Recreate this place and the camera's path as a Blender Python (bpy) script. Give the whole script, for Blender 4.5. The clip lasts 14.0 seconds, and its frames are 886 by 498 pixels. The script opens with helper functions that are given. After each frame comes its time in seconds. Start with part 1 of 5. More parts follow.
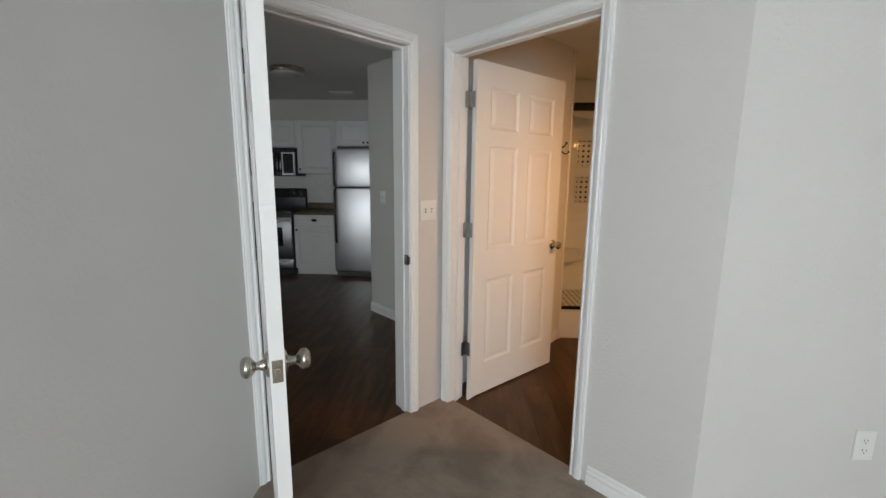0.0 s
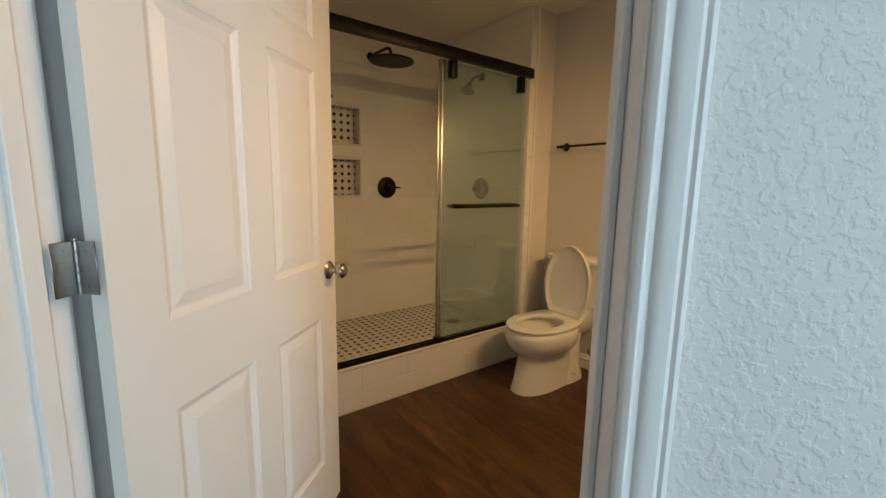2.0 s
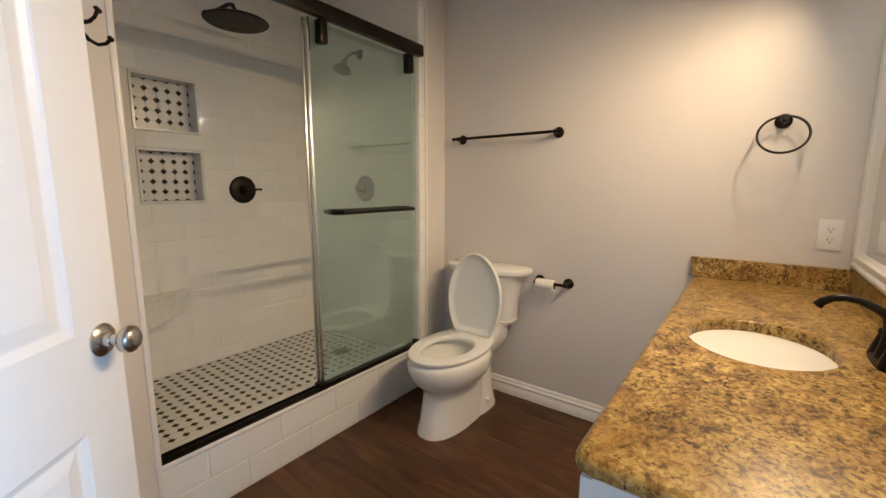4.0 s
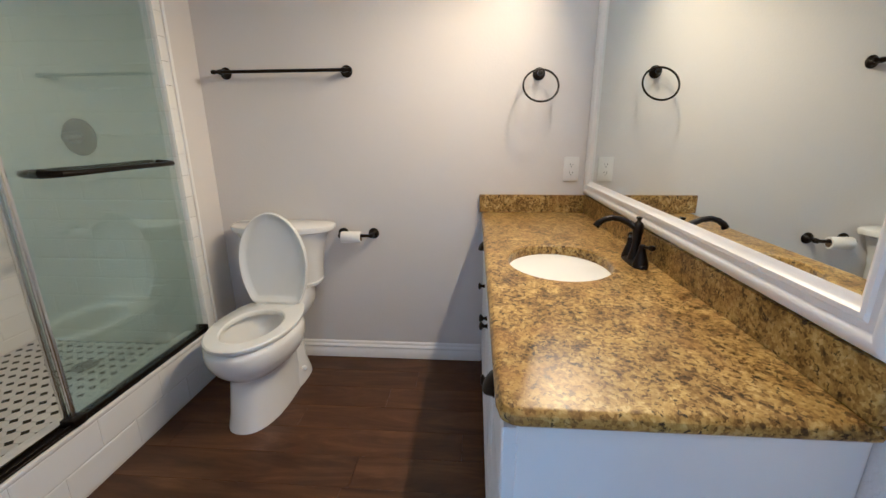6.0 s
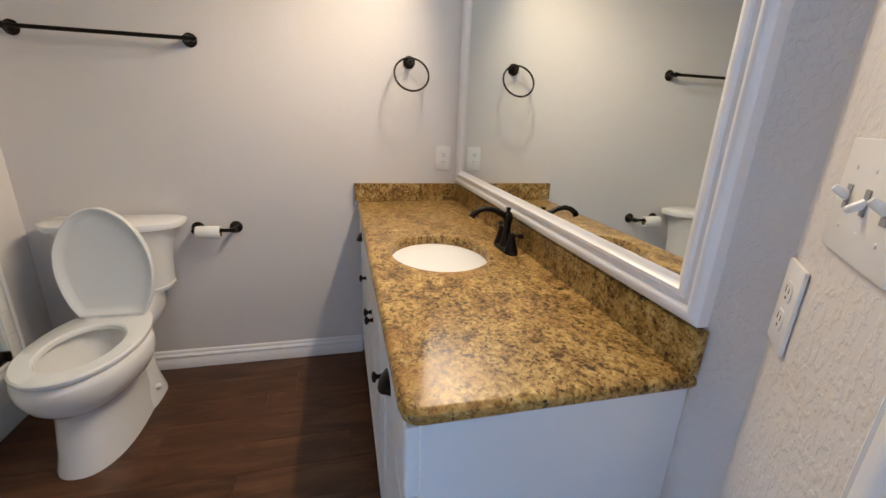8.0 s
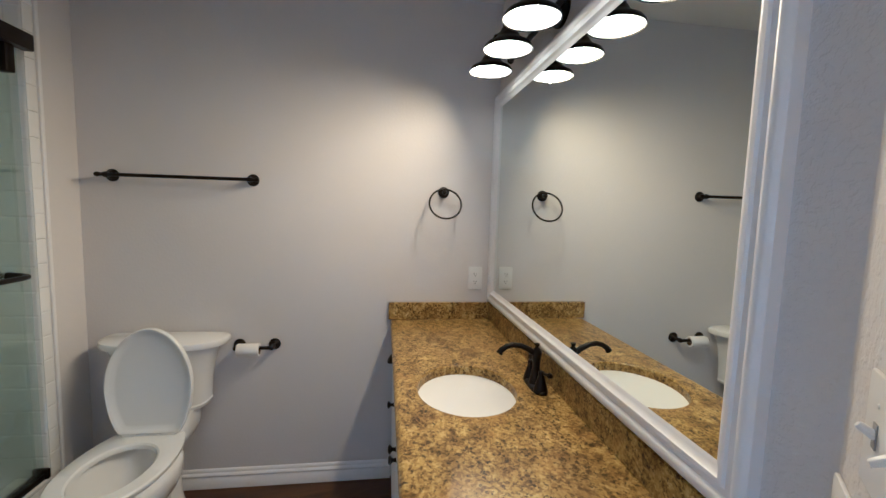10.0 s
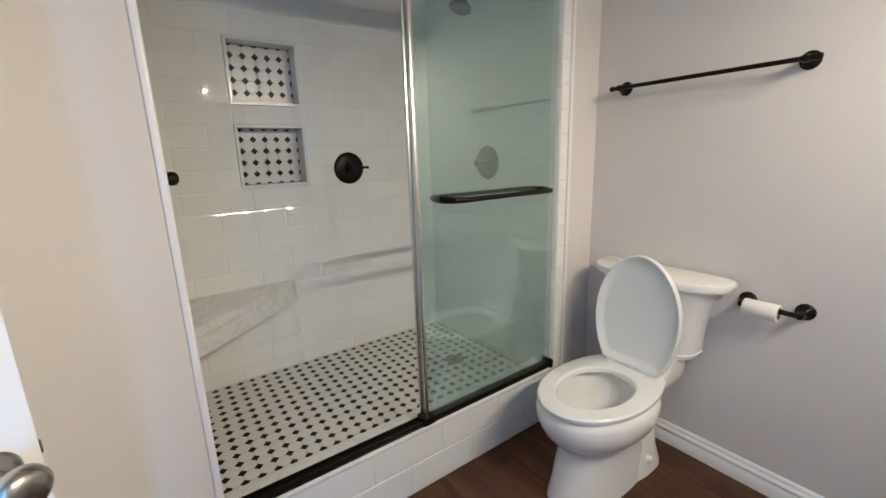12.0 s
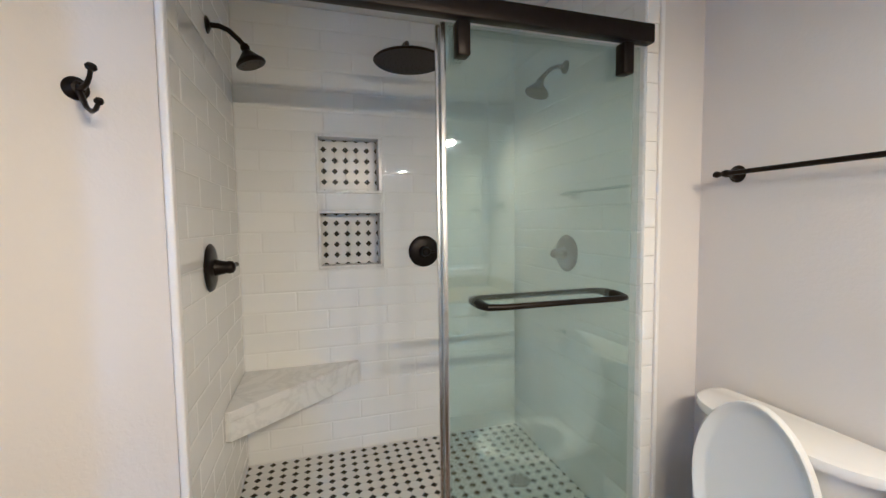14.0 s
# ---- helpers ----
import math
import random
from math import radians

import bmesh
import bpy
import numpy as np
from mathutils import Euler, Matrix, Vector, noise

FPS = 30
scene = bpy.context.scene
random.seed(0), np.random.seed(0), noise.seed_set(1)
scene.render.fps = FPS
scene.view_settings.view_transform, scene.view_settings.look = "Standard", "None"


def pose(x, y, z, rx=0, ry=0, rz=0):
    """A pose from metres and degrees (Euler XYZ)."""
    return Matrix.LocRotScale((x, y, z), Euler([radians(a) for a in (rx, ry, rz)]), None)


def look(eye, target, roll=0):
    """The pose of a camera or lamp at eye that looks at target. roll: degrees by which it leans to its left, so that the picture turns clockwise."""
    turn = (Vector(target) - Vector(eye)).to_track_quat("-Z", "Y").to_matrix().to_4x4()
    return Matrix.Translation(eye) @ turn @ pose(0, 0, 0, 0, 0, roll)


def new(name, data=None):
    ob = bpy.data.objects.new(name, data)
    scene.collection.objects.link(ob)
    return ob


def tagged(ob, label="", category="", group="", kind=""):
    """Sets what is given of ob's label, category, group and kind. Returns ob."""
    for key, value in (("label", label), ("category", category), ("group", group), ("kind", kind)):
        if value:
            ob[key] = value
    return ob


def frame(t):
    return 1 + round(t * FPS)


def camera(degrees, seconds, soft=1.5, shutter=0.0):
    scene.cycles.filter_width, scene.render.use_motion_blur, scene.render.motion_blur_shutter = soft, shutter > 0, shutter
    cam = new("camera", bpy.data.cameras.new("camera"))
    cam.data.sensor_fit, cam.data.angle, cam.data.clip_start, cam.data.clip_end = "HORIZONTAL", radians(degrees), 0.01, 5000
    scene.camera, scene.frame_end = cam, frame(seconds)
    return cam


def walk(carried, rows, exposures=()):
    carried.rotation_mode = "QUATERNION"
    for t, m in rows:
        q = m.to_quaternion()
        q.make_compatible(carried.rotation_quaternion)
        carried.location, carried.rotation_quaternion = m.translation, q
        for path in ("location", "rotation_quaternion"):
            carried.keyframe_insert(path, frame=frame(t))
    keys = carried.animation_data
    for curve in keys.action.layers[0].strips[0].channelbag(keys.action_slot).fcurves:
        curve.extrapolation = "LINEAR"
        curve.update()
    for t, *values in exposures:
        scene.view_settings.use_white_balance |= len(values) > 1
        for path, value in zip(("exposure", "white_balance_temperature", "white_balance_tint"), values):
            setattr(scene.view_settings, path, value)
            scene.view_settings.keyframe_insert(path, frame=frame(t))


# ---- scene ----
cam = camera(94.4, 14.0)
PATH = [
    (0, (0.414, 0.489, 1.409), (0.343, 2.458, 1.065), 0.6),
    (0.5, (0.424, 0.941, 1.343), (0.708, 2.898, 1.042), 1.2),
    (1, (0.448, 1.413, 1.329), (1.037, 3.299, 1.018), 2.5),
    (1.5, (0.472, 1.774, 1.284), (1.386, 3.529, 0.989), 0.9),
    (2, (0.554, 2.058, 1.242), (1.748, 3.633, 0.938), 1.0),
    (2.5, (0.624, 2.246, 1.215), (2.021, 3.644, 0.907), 1.3),
    (2.7, (0.642, 2.305, 1.203), (2.092, 3.648, 0.894), 1.1),
    (4.8, (0.966, 2.567, 1.253), (2.731, 3.467, 0.983), 0.1),
    (5, (0.942, 2.62, 1.234), (2.773, 3.374, 0.949), 0.4),
    (5.5, (0.941, 2.655, 1.234), (2.846, 3.119, 0.843), -0.2),
    (6, (0.926, 2.667, 1.237), (2.845, 2.815, 0.692), -0.4),
    (6.5, (0.919, 2.68, 1.214), (2.77, 2.573, 0.466), -0.0),
    (7, (0.915, 2.697, 1.204), (2.661, 2.466, 0.254), 0.4),
    (7.5, (0.917, 2.707, 1.205), (2.648, 2.392, 0.254), 1.4),
    (8, (0.945, 2.702, 1.268), (2.788, 2.232, 0.65), 2.3),
    (8.2, (0.953, 2.702, 1.282), (2.817, 2.185, 0.774), 2.4),
    (10.3, (0.939, 2.663, 1.415), (2.932, 2.504, 1.344), 1.3),
    (10.5, (0.954, 2.661, 1.384), (2.944, 2.794, 1.23), 1.1),
    (11, (1.035, 2.638, 1.306), (2.807, 3.528, 1.048), -0.2),
    (11.5, (1.139, 2.685, 1.276), (2.55, 4.063, 0.947), -1.6),
    (12, (1.289, 2.849, 1.272), (2.419, 4.438, 0.828), -1.8),
    (12.5, (1.449, 2.9, 1.256), (2.341, 4.612, 0.732), -1.6),
    (13, (1.6, 2.888, 1.261), (2.322, 4.696, 0.805), -1.6),
    (13.5, (1.666, 2.862, 1.315), (2.291, 4.742, 1.041), -1.4),
    (14, (1.672, 2.851, 1.374), (2.243, 4.764, 1.245), -0.7),
]
EXPOSURES = [(0, -0.62, 7200, 11), (0.5, -0.32, 7300, 11), (1.0, -0.38, 7100, 9), (1.5, -0.58, 6550, 3), (2.0, -0.46, 6000, -2), (2.7, -0.10, 5500, -3), (4.8, 0.28, 3740, -2), (5.5, 0.34, 3660, -2), (6.5, 0.38, 3820, -1), (7.5, 0.54, 3800, 0), (8.2, 0.14, 3830, 0), (10.3, -0.06, 3640, -3), (11.0, 0.22, 3620, -3), (12.0, 0.52, 3650, -2), (13.0, 0.62, 3640, -1), (14, 0.74, 3650, -1)]
walk(cam, [(t, look(eye, target, roll)) for t, eye, target, roll in PATH], EXPOSURES)

# ---------------------------------------------------------------- light
world = bpy.data.worlds.new("world")
scene.world = world
world.use_nodes = True
wn = world.node_tree
sky = wn.nodes.new("ShaderNodeTexSky")
sky.sky_type, sky.sun_disc = "NISHITA", False
sky.sun_elevation, sky.sun_rotation = radians(42), radians(215)
wn.nodes["Background"].inputs["Strength"].default_value = 0.12
wn.links.new(sky.outputs[0], wn.nodes["Background"].inputs[0])


def area_lamp(name, m, w, h, watts, colour):
    d = bpy.data.lights.new(name, "AREA")
    d.shape, d.size, d.size_y, d.energy, d.color = "RECTANGLE", w, h, watts, colour
    ob = new(name, d)
    ob.matrix_world = m
    return ob


def shade_lamp(name, p, watts, colour, r):
    """The light that leaves a shade's open mouth, downwards and into the room."""
    d = bpy.data.lights.new(name, "AREA")
    d.shape, d.size, d.energy, d.color = "DISK", 2 * r, watts, colour
    ob = new(name, d)
    ob.matrix_world = look(p, (p[0] - 0.3, p[1] + 1.0, p[2] - 0.5))
    return ob


DAY = (0.71, 0.855, 1.0)
WARM = (1.0, 0.525, 0.195)
area_lamp("bedroom_window_daylight", look((0.6, -2.96, 1.45), (0.6, 0, 1.2)), 1.5, 1.5, 165, DAY)
area_lamp("living_window_daylight", look((-2.6, -2.96, 1.15), (-2.6, 0, 1.0)), 2.1, 2.0, 76, DAY)
SHADES = [2.63, 2.392, 2.154, 1.916]
for sx in SHADES:
    shade_lamp("vanity_bulb_light", (sx, 2.252, 1.979), 7.4, WARM, 0.032)


# ---------------------------------------------------------------- mesh helpers
def bx(bm, x0, x1, y0, y1, z0, z1, bevel=0.0, seg=2):
    vs = [bm.verts.new((x, y, z)) for z in (z0, z1) for x, y in ((x0, y0), (x1, y0), (x1, y1), (x0, y1))]
    fs = [bm.faces.new([vs[k] for k in q]) for q in ((3, 2, 1, 0), (4, 5, 6, 7), (0, 1, 5, 4), (1, 2, 6, 5), (2, 3, 7, 6), (3, 0, 4, 7))]
    if bevel > 0:
        es = list({e for f in fs for e in f.edges})
        bmesh.ops.bevel(bm, geom=es, offset=bevel, segments=seg, profile=0.5, affect="EDGES")
    return bm


def prism(bm, foot, z0, z1):
    lo = [bm.verts.new((x, y, z0)) for x, y in foot]
    hi = [bm.verts.new((x, y, z1)) for x, y in foot]
    n = len(foot)
    bm.faces.new(lo[::-1])
    bm.faces.new(hi)
    for k in range(n):
        bm.faces.new((lo[k], lo[(k + 1) % n], hi[(k + 1) % n], hi[k]))
    return bm


def loft(bm, rings, cap0=True, cap1=True):
    """rings: lists of points with the same count, joined one to the next."""
    made = [[bm.verts.new(p) for p in r] for r in rings]
    n = len(made[0])
    for a, b in zip(made, made[1:]):
        for k in range(n):
            bm.faces.new((a[k], a[(k + 1) % n], b[(k + 1) % n], b[k]))
    if cap0:
        bm.faces.new(made[0][::-1])
    if cap1:
        bm.faces.new(made[-1])
    return bm


def oval(cx, cy, z, rx, ry, n=32, p=2.0, back=None):
    """A ring at height z; p above 2 squares it off; back: another half-length towards +y."""
    out = []
    for k in range(n):
        a = 2 * math.pi * k / n
        c, s_ = math.cos(a), math.sin(a)
        x = math.copysign(abs(c) ** (2 / p), c) * rx
        y = math.copysign(abs(s_) ** (2 / p), s_) * (back if back is not None and s_ > 0 else ry)
        out.append((cx + x, cy + y, z))
    return out


def lathe(bm, prof, n=24, m=None):
    """prof: (r, z) pairs turned about z, then moved by m."""
    m = m or Matrix()
    rings = []
    for r, z in prof:
        rings.append([m @ Vector((max(r, 1e-4) * math.cos(2 * math.pi * k / n), max(r, 1e-4) * math.sin(2 * math.pi * k / n), z)) for k in range(n)])
    return loft(bm, rings)


def aim(p, d):
    """A pose at p whose z axis points along d."""
    return Matrix.Translation(p) @ Vector(d).to_track_quat("Z", "Y").to_matrix().to_4x4()


def tube(bm, pts, r, n=12):
    """A round bar through points; r: one radius or one for each point."""
    pts = [Vector(p) for p in pts]
    rs = r if isinstance(r, (list, tuple)) else [r] * len(pts)
    rings, up = [], None
    for k, p in enumerate(pts):
        t = (pts[min(k + 1, len(pts) - 1)] - pts[max(k - 1, 0)]).normalized()
        if up is None:
            up = Vector((0, 0, 1)) if abs(t.z) < 0.9 else Vector((1, 0, 0))
        side = t.cross(up).normalized()
        up = side.cross(t).normalized()
        rings.append([p + rs[k] * (math.cos(2 * math.pi * j / n) * side + math.sin(2 * math.pi * j / n) * up) for j in range(n)])
    return loft(bm, rings)


def ringbar(bm, c, ax, ay, R, r, n=40, k=10):
    """A closed ring of round bar, in the plane of ax and ay."""
    c, ax, ay = Vector(c), Vector(ax), Vector(ay)
    az = ax.cross(ay).normalized()
    vs = []
    for a in range(n):
        t = 2 * math.pi * a / n
        d = math.cos(t) * ax + math.sin(t) * ay
        vs.append([bm.verts.new(c + d * (R + r * math.cos(2 * math.pi * b / k)) + az * (r * math.sin(2 * math.pi * b / k))) for b in range(k)])
    for a in range(n):
        for b in range(k):
            bm.faces.new((vs[a][b], vs[(a + 1) % n][b], vs[(a + 1) % n][(b + 1) % k], vs[a][(b + 1) % k]))
    return bm


def nested(bm, x0, x1, z0, z1, steps, y=0.0, sgn=-1):
    """A moulded panel in the xz plane: steps of (inset, depth); depth counts away from the face."""
    prev = None
    for ins, dep in steps:
        q = [bm.verts.new((x, y + sgn * dep, z)) for x, z in ((x0 + ins, z0 + ins), (x1 - ins, z0 + ins), (x1 - ins, z1 - ins), (x0 + ins, z1 - ins))]
        if prev:
            for k in range(4):
                bm.faces.new((prev[k], prev[(k + 1) % 4], q[(k + 1) % 4], q[k]))
        prev = q
    bm.faces.new(prev)
    return bm


def mesh_of(name, bm, mat, smooth=40):
    bmesh.ops.recalc_face_normals(bm, faces=bm.faces)
    me = bpy.data.meshes.new(name)
    bm.to_mesh(me)
    bm.free()
    me.materials.append(mat)
    if smooth:
        me.polygons.foreach_set("use_smooth", [True] * len(me.polygons))
        me.set_sharp_from_angle(angle=radians(smooth))
    return me


def part(name, bm, mat, parent=None, label="", smooth=40):
    ob = new(name, mesh_of(name, bm, mat, smooth))
    if parent is not None:
        ob.parent = parent
    if label:
        ob["label"] = label
    return ob


def thing(name, m, label, category, group="", kind=""):
    ob = new(name)
    ob.empty_display_size = 0.05
    ob.matrix_world = m
    return tagged(ob, label, category, group, kind)


def B():
    return bmesh.new()


# ---------------------------------------------------------------- materials
def material(name, base=(0.8, 0.8, 0.8), rough=0.5, metal=0.0):
    m = bpy.data.materials.new(name)
    m.use_nodes = True
    p = m.node_tree.nodes["Principled BSDF"]
    p.inputs["Base Color"].default_value = (*base, 1)
    p.inputs["Roughness"].default_value = rough
    p.inputs["Metallic"].default_value = metal
    return m, m.node_tree, p


def node(t, kind, **values):
    n = t.nodes.new(kind)
    for k, v in values.items():
        n.inputs[k.replace("_", " ")].default_value = v
    return n


def coords(t, scale=(1, 1, 1), space="Object", rz=0.0):
    c = t.nodes.new("ShaderNodeTexCoord")
    mp = t.nodes.new("ShaderNodeMapping")
    mp.inputs["Scale"].default_value = scale
    mp.inputs["Rotation"].default_value = (0, 0, rz)
    t.links.new(c.outputs[space], mp.inputs[0])
    return mp.outputs[0]


def noise_tex(t, vec, scale, detail=4.0, rough=0.55, dist=0.0):
    n = t.nodes.new("ShaderNodeTexNoise")
    n.inputs["Scale"].default_value, n.inputs["Detail"].default_value = scale, detail
    n.inputs["Roughness"].default_value, n.inputs["Distortion"].default_value = rough, dist
    t.links.new(vec, n.inputs["Vector"])
    return n.outputs["Fac"]


def ramp(t, fac, stops):
    r = t.nodes.new("ShaderNodeValToRGB")
    e = r.color_ramp.elements
    while len(e) < len(stops):
        e.new(0.5)
    for el, (pos, col) in zip(e, stops):
        el.position, el.color = pos, (*col, 1)
    t.links.new(fac, r.inputs[0])
    return r.outputs[0]


def mix(t, fac, a, b, mode="MIX"):
    m = t.nodes.new("ShaderNodeMix")
    m.data_type, m.blend_type = "RGBA", mode
    for sock, v in ((m.inputs[0], fac), (m.inputs[6], a), (m.inputs[7], b)):
        if isinstance(v, (int, float)):
            sock.default_value = v
        elif isinstance(v, tuple):
            sock.default_value = (*v, 1)
        else:
            t.links.new(v, sock)
    return m.outputs[2]


def bump(t, p, height, strength=0.2, dist=0.01):
    b = t.nodes.new("ShaderNodeBump")
    b.inputs["Strength"].default_value, b.inputs["Distance"].default_value = strength, dist
    t.links.new(height, b.inputs["Height"])
    t.links.new(b.outputs[0], p.inputs["Normal"])


def grey(v):
    return (v, v, v)


def wall_paint(name, col, relief=0.5):
    m, t, p = material(name, col, 0.62)
    v = coords(t)
    big = noise_tex(t, v, 1.3, 3)
    t.links.new(mix(t, big, tuple(c * 0.95 for c in col), tuple(min(1, c * 1.04) for c in col)), p.inputs["Base Color"])
    blobs = ramp(t, noise_tex(t, v, 76, 2.5, 0.5, 0.12), [(0.47, grey(0)), (0.60, grey(1))])
    fine = noise_tex(t, v, 260, 2)
    bump(t, p, mix(t, 0.22, blobs, fine), relief, 0.004)
    return m


def plain_paint(name, col, rough=0.35, relief=0.04):
    m, t, p = material(name, col, rough)
    v = coords(t)
    t.links.new(mix(t, noise_tex(t, v, 5, 4), tuple(c * 0.965 for c in col), tuple(min(1, c * 1.02) for c in col)), p.inputs["Base Color"])
    bump(t, p, noise_tex(t, v, 120, 3), relief, 0.002)
    return m


M_WALL = wall_paint("greige_wall_paint", (0.70, 0.675, 0.655), 0.33)
M_WALLB = wall_paint("greige_bath_wall_paint", (0.70, 0.675, 0.655), 0.07)
M_CEIL = wall_paint("ceiling_paint", (0.82, 0.81, 0.78), 0.2)
M_KWALL = wall_paint("kitchen_wall_paint", (0.62, 0.60, 0.57), 0.12)
M_TRIM = plain_paint("white_trim_paint", (0.84, 0.83, 0.82), 0.32)
M_DOOR = plain_paint("white_door_paint", (0.83, 0.82, 0.80), 0.38, 0.05)
M_CAB = plain_paint("white_cabinet_paint", (0.80, 0.80, 0.79), 0.4)
M_PLATE = plain_paint("white_plastic", (0.82, 0.81, 0.78), 0.3)
# Grey put in for the shadow around each white toggle.
M_TOGGLE_SHADE = material("shaded_switch_slot", grey(0.30), 0.6)[0]
M_SLOT = material("dark_slot", grey(0.03), 0.6)[0]
M_GAP = material("dark_gap", grey(0.02), 0.9)[0]


def bronze():
    m, t, p = material("oil_rubbed_bronze", (0.012, 0.010, 0.009), 0.38, 0.7)
    v = coords(t)
    t.links.new(mix(t, noise_tex(t, v, 40, 4), (0.007, 0.006, 0.0055), (0.020, 0.015, 0.0125)), p.inputs["Base Color"])
    return m


def brushed(name, col, rough, wave=0.0):
    m, t, p = material(name, col, rough, 1.0)
    if wave:
        bump(t, p, noise_tex(t, coords(t, (9, 9, 1.2)), 1.0, 2, 0.5, 0.4), wave, 0.02)
    v = coords(t, (4, 4, 160))
    t.links.new(mix(t, noise_tex(t, v, 3, 3), tuple(c * 0.82 for c in col), col), p.inputs["Base Color"])
    return m


M_BRONZE = bronze()
M_NICKEL = brushed("satin_nickel", (0.55, 0.52, 0.47), 0.26)
M_STRIKE = material("polished_strike_metal", (0.30, 0.30, 0.31), 0.16, 1.0)[0]
M_CHROME = material("polished_chrome", (0.80, 0.81, 0.82), 0.27, 1.0)[0]
M_HINGE = brushed("hinge_nickel", (0.32, 0.31, 0.29), 0.30)
M_DARKSTEEL = brushed("black_stainless", (0.16, 0.16, 0.165), 0.30)
M_STEEL = brushed("stainless_steel", (0.58, 0.58, 0.59), 0.33, 0.10)


def ceramic(name, col, rough=0.08):
    m, t, p = material(name, col, rough)
    p.inputs["Coat Weight"].default_value = 0.5
    p.inputs["Coat Roughness"].default_value = 0.04
    v = coords(t)
    t.links.new(mix(t, noise_tex(t, v, 8, 3), tuple(c * 0.97 for c in col), col), p.inputs["Base Color"])
    return m


M_PORC = ceramic("white_porcelain", (0.86, 0.86, 0.845))
M_SEAT = plain_paint("white_seat_plastic", (0.84, 0.85, 0.85), 0.2, 0.02)


def tile_glaze():
    m, t, p = material("white_glazed_tile", (0.80, 0.80, 0.78), 0.03)
    oi = t.nodes.new("ShaderNodeObjectInfo")
    t.links.new(mix(t, oi.outputs["Random"], (0.80, 0.80, 0.785), (0.84, 0.84, 0.825)), p.inputs["Base Color"])
    v = coords(t)
    bump(t, p, noise_tex(t, v, 11, 2), 0.05, 0.01)
    return m


M_TILE = tile_glaze()
M_GROUT = plain_paint("pale_grout", (0.76, 0.755, 0.74), 0.85, 0.1)


def marble():
    m, t, p = material("white_marble", (0.78, 0.78, 0.77), 0.18)
    v = coords(t)
    vein = ramp(t, noise_tex(t, v, 4, 8, 0.6, 1.6), [(0.44, grey(0.77)), (0.50, (0.55, 0.55, 0.56)), (0.56, grey(0.77))])
    t.links.new(mix(t, 0.4, (0.78, 0.78, 0.77), vein), p.inputs["Base Color"])
    return m


M_MARBLE = marble()


def mosaic_white():
    m, t, p = material("mosaic_white", (0.74, 0.73, 0.70), 0.25)
    v = coords(t)
    t.links.new(mix(t, noise_tex(t, v, 14, 4), (0.64, 0.63, 0.61), (0.77, 0.76, 0.73)), p.inputs["Base Color"])
    return m


M_MOSW = mosaic_white()
M_MOSB = plain_paint("mosaic_black", (0.008, 0.008, 0.009), 0.34, 0.02)
M_MOSB.node_tree.nodes["Principled BSDF"].inputs["Specular IOR Level"].default_value = 0.25


def granite(name="speckled_gold_granite", tone=1.0):
    m, t, p = material(name, (0.4, 0.27, 0.13), 0.33)
    v = coords(t)
    flow = coords(t, (1.0, 1.45, 1.0), rz=0.7)
    vo = t.nodes.new("ShaderNodeTexVoronoi")
    vo.inputs["Scale"].default_value = 150
    warp = t.nodes.new("ShaderNodeVectorMath")
    warp.operation = "MULTIPLY_ADD"
    wob = t.nodes.new("ShaderNodeTexNoise")
    wob.inputs["Scale"].default_value, wob.inputs["Detail"].default_value = 120, 3.0
    t.links.new(v, wob.inputs["Vector"])
    t.links.new(wob.outputs["Color"], warp.inputs[0])
    warp.inputs[1].default_value = (0.010, 0.010, 0.010)
    t.links.new(v, warp.inputs[2])
    t.links.new(warp.outputs[0], vo.inputs["Vector"])
    cell = t.nodes.new("ShaderNodeSeparateColor")
    t.links.new(vo.outputs["Color"], cell.inputs[0])
    body = mix(t, 0.22, noise_tex(t, flow, 30, 7, 0.70, 0.3), cell.outputs[0])
    crystals = ramp(t, body, [(0.31, (0.030, 0.017, 0.006)), (0.39, (0.135, 0.076, 0.016)), (0.46, (0.280, 0.175, 0.036)), (0.56, (0.44, 0.300, 0.062)), (0.70, (0.60, 0.455, 0.150))])
    spots = ramp(t, noise_tex(t, v, 80, 5, 0.70, 0.5), [(0.375, grey(1)), (0.425, grey(0))])
    clouds = ramp(t, noise_tex(t, flow, 9, 4, 0.6, 0.6), [(0.36, (0.62, 0.57, 0.50)), (0.56, (1.0, 1.0, 1.0))])
    dark = mix(t, 1.0, mix(t, spots, crystals, (0.028, 0.018, 0.012)), clouds, "MULTIPLY")
    rust = ramp(t, noise_tex(t, v, 5.5, 4, 0.6, 0.8), [(0.52, grey(0)), (0.66, grey(1))])
    t.links.new(mix(t, 1.0, mix(t, rust, dark, mix(t, 0.4, dark, (0.38, 0.21, 0.038))), (tone, tone * 0.9, tone * 0.82) if tone < 1 else grey(1.0), "MULTIPLY"), p.inputs["Base Color"])
    p.inputs["Specular IOR Level"].default_value = 0.33
    bump(t, p, noise_tex(t, v, 70, 3), 0.02, 0.002)
    return m


M_GRANITE = granite()


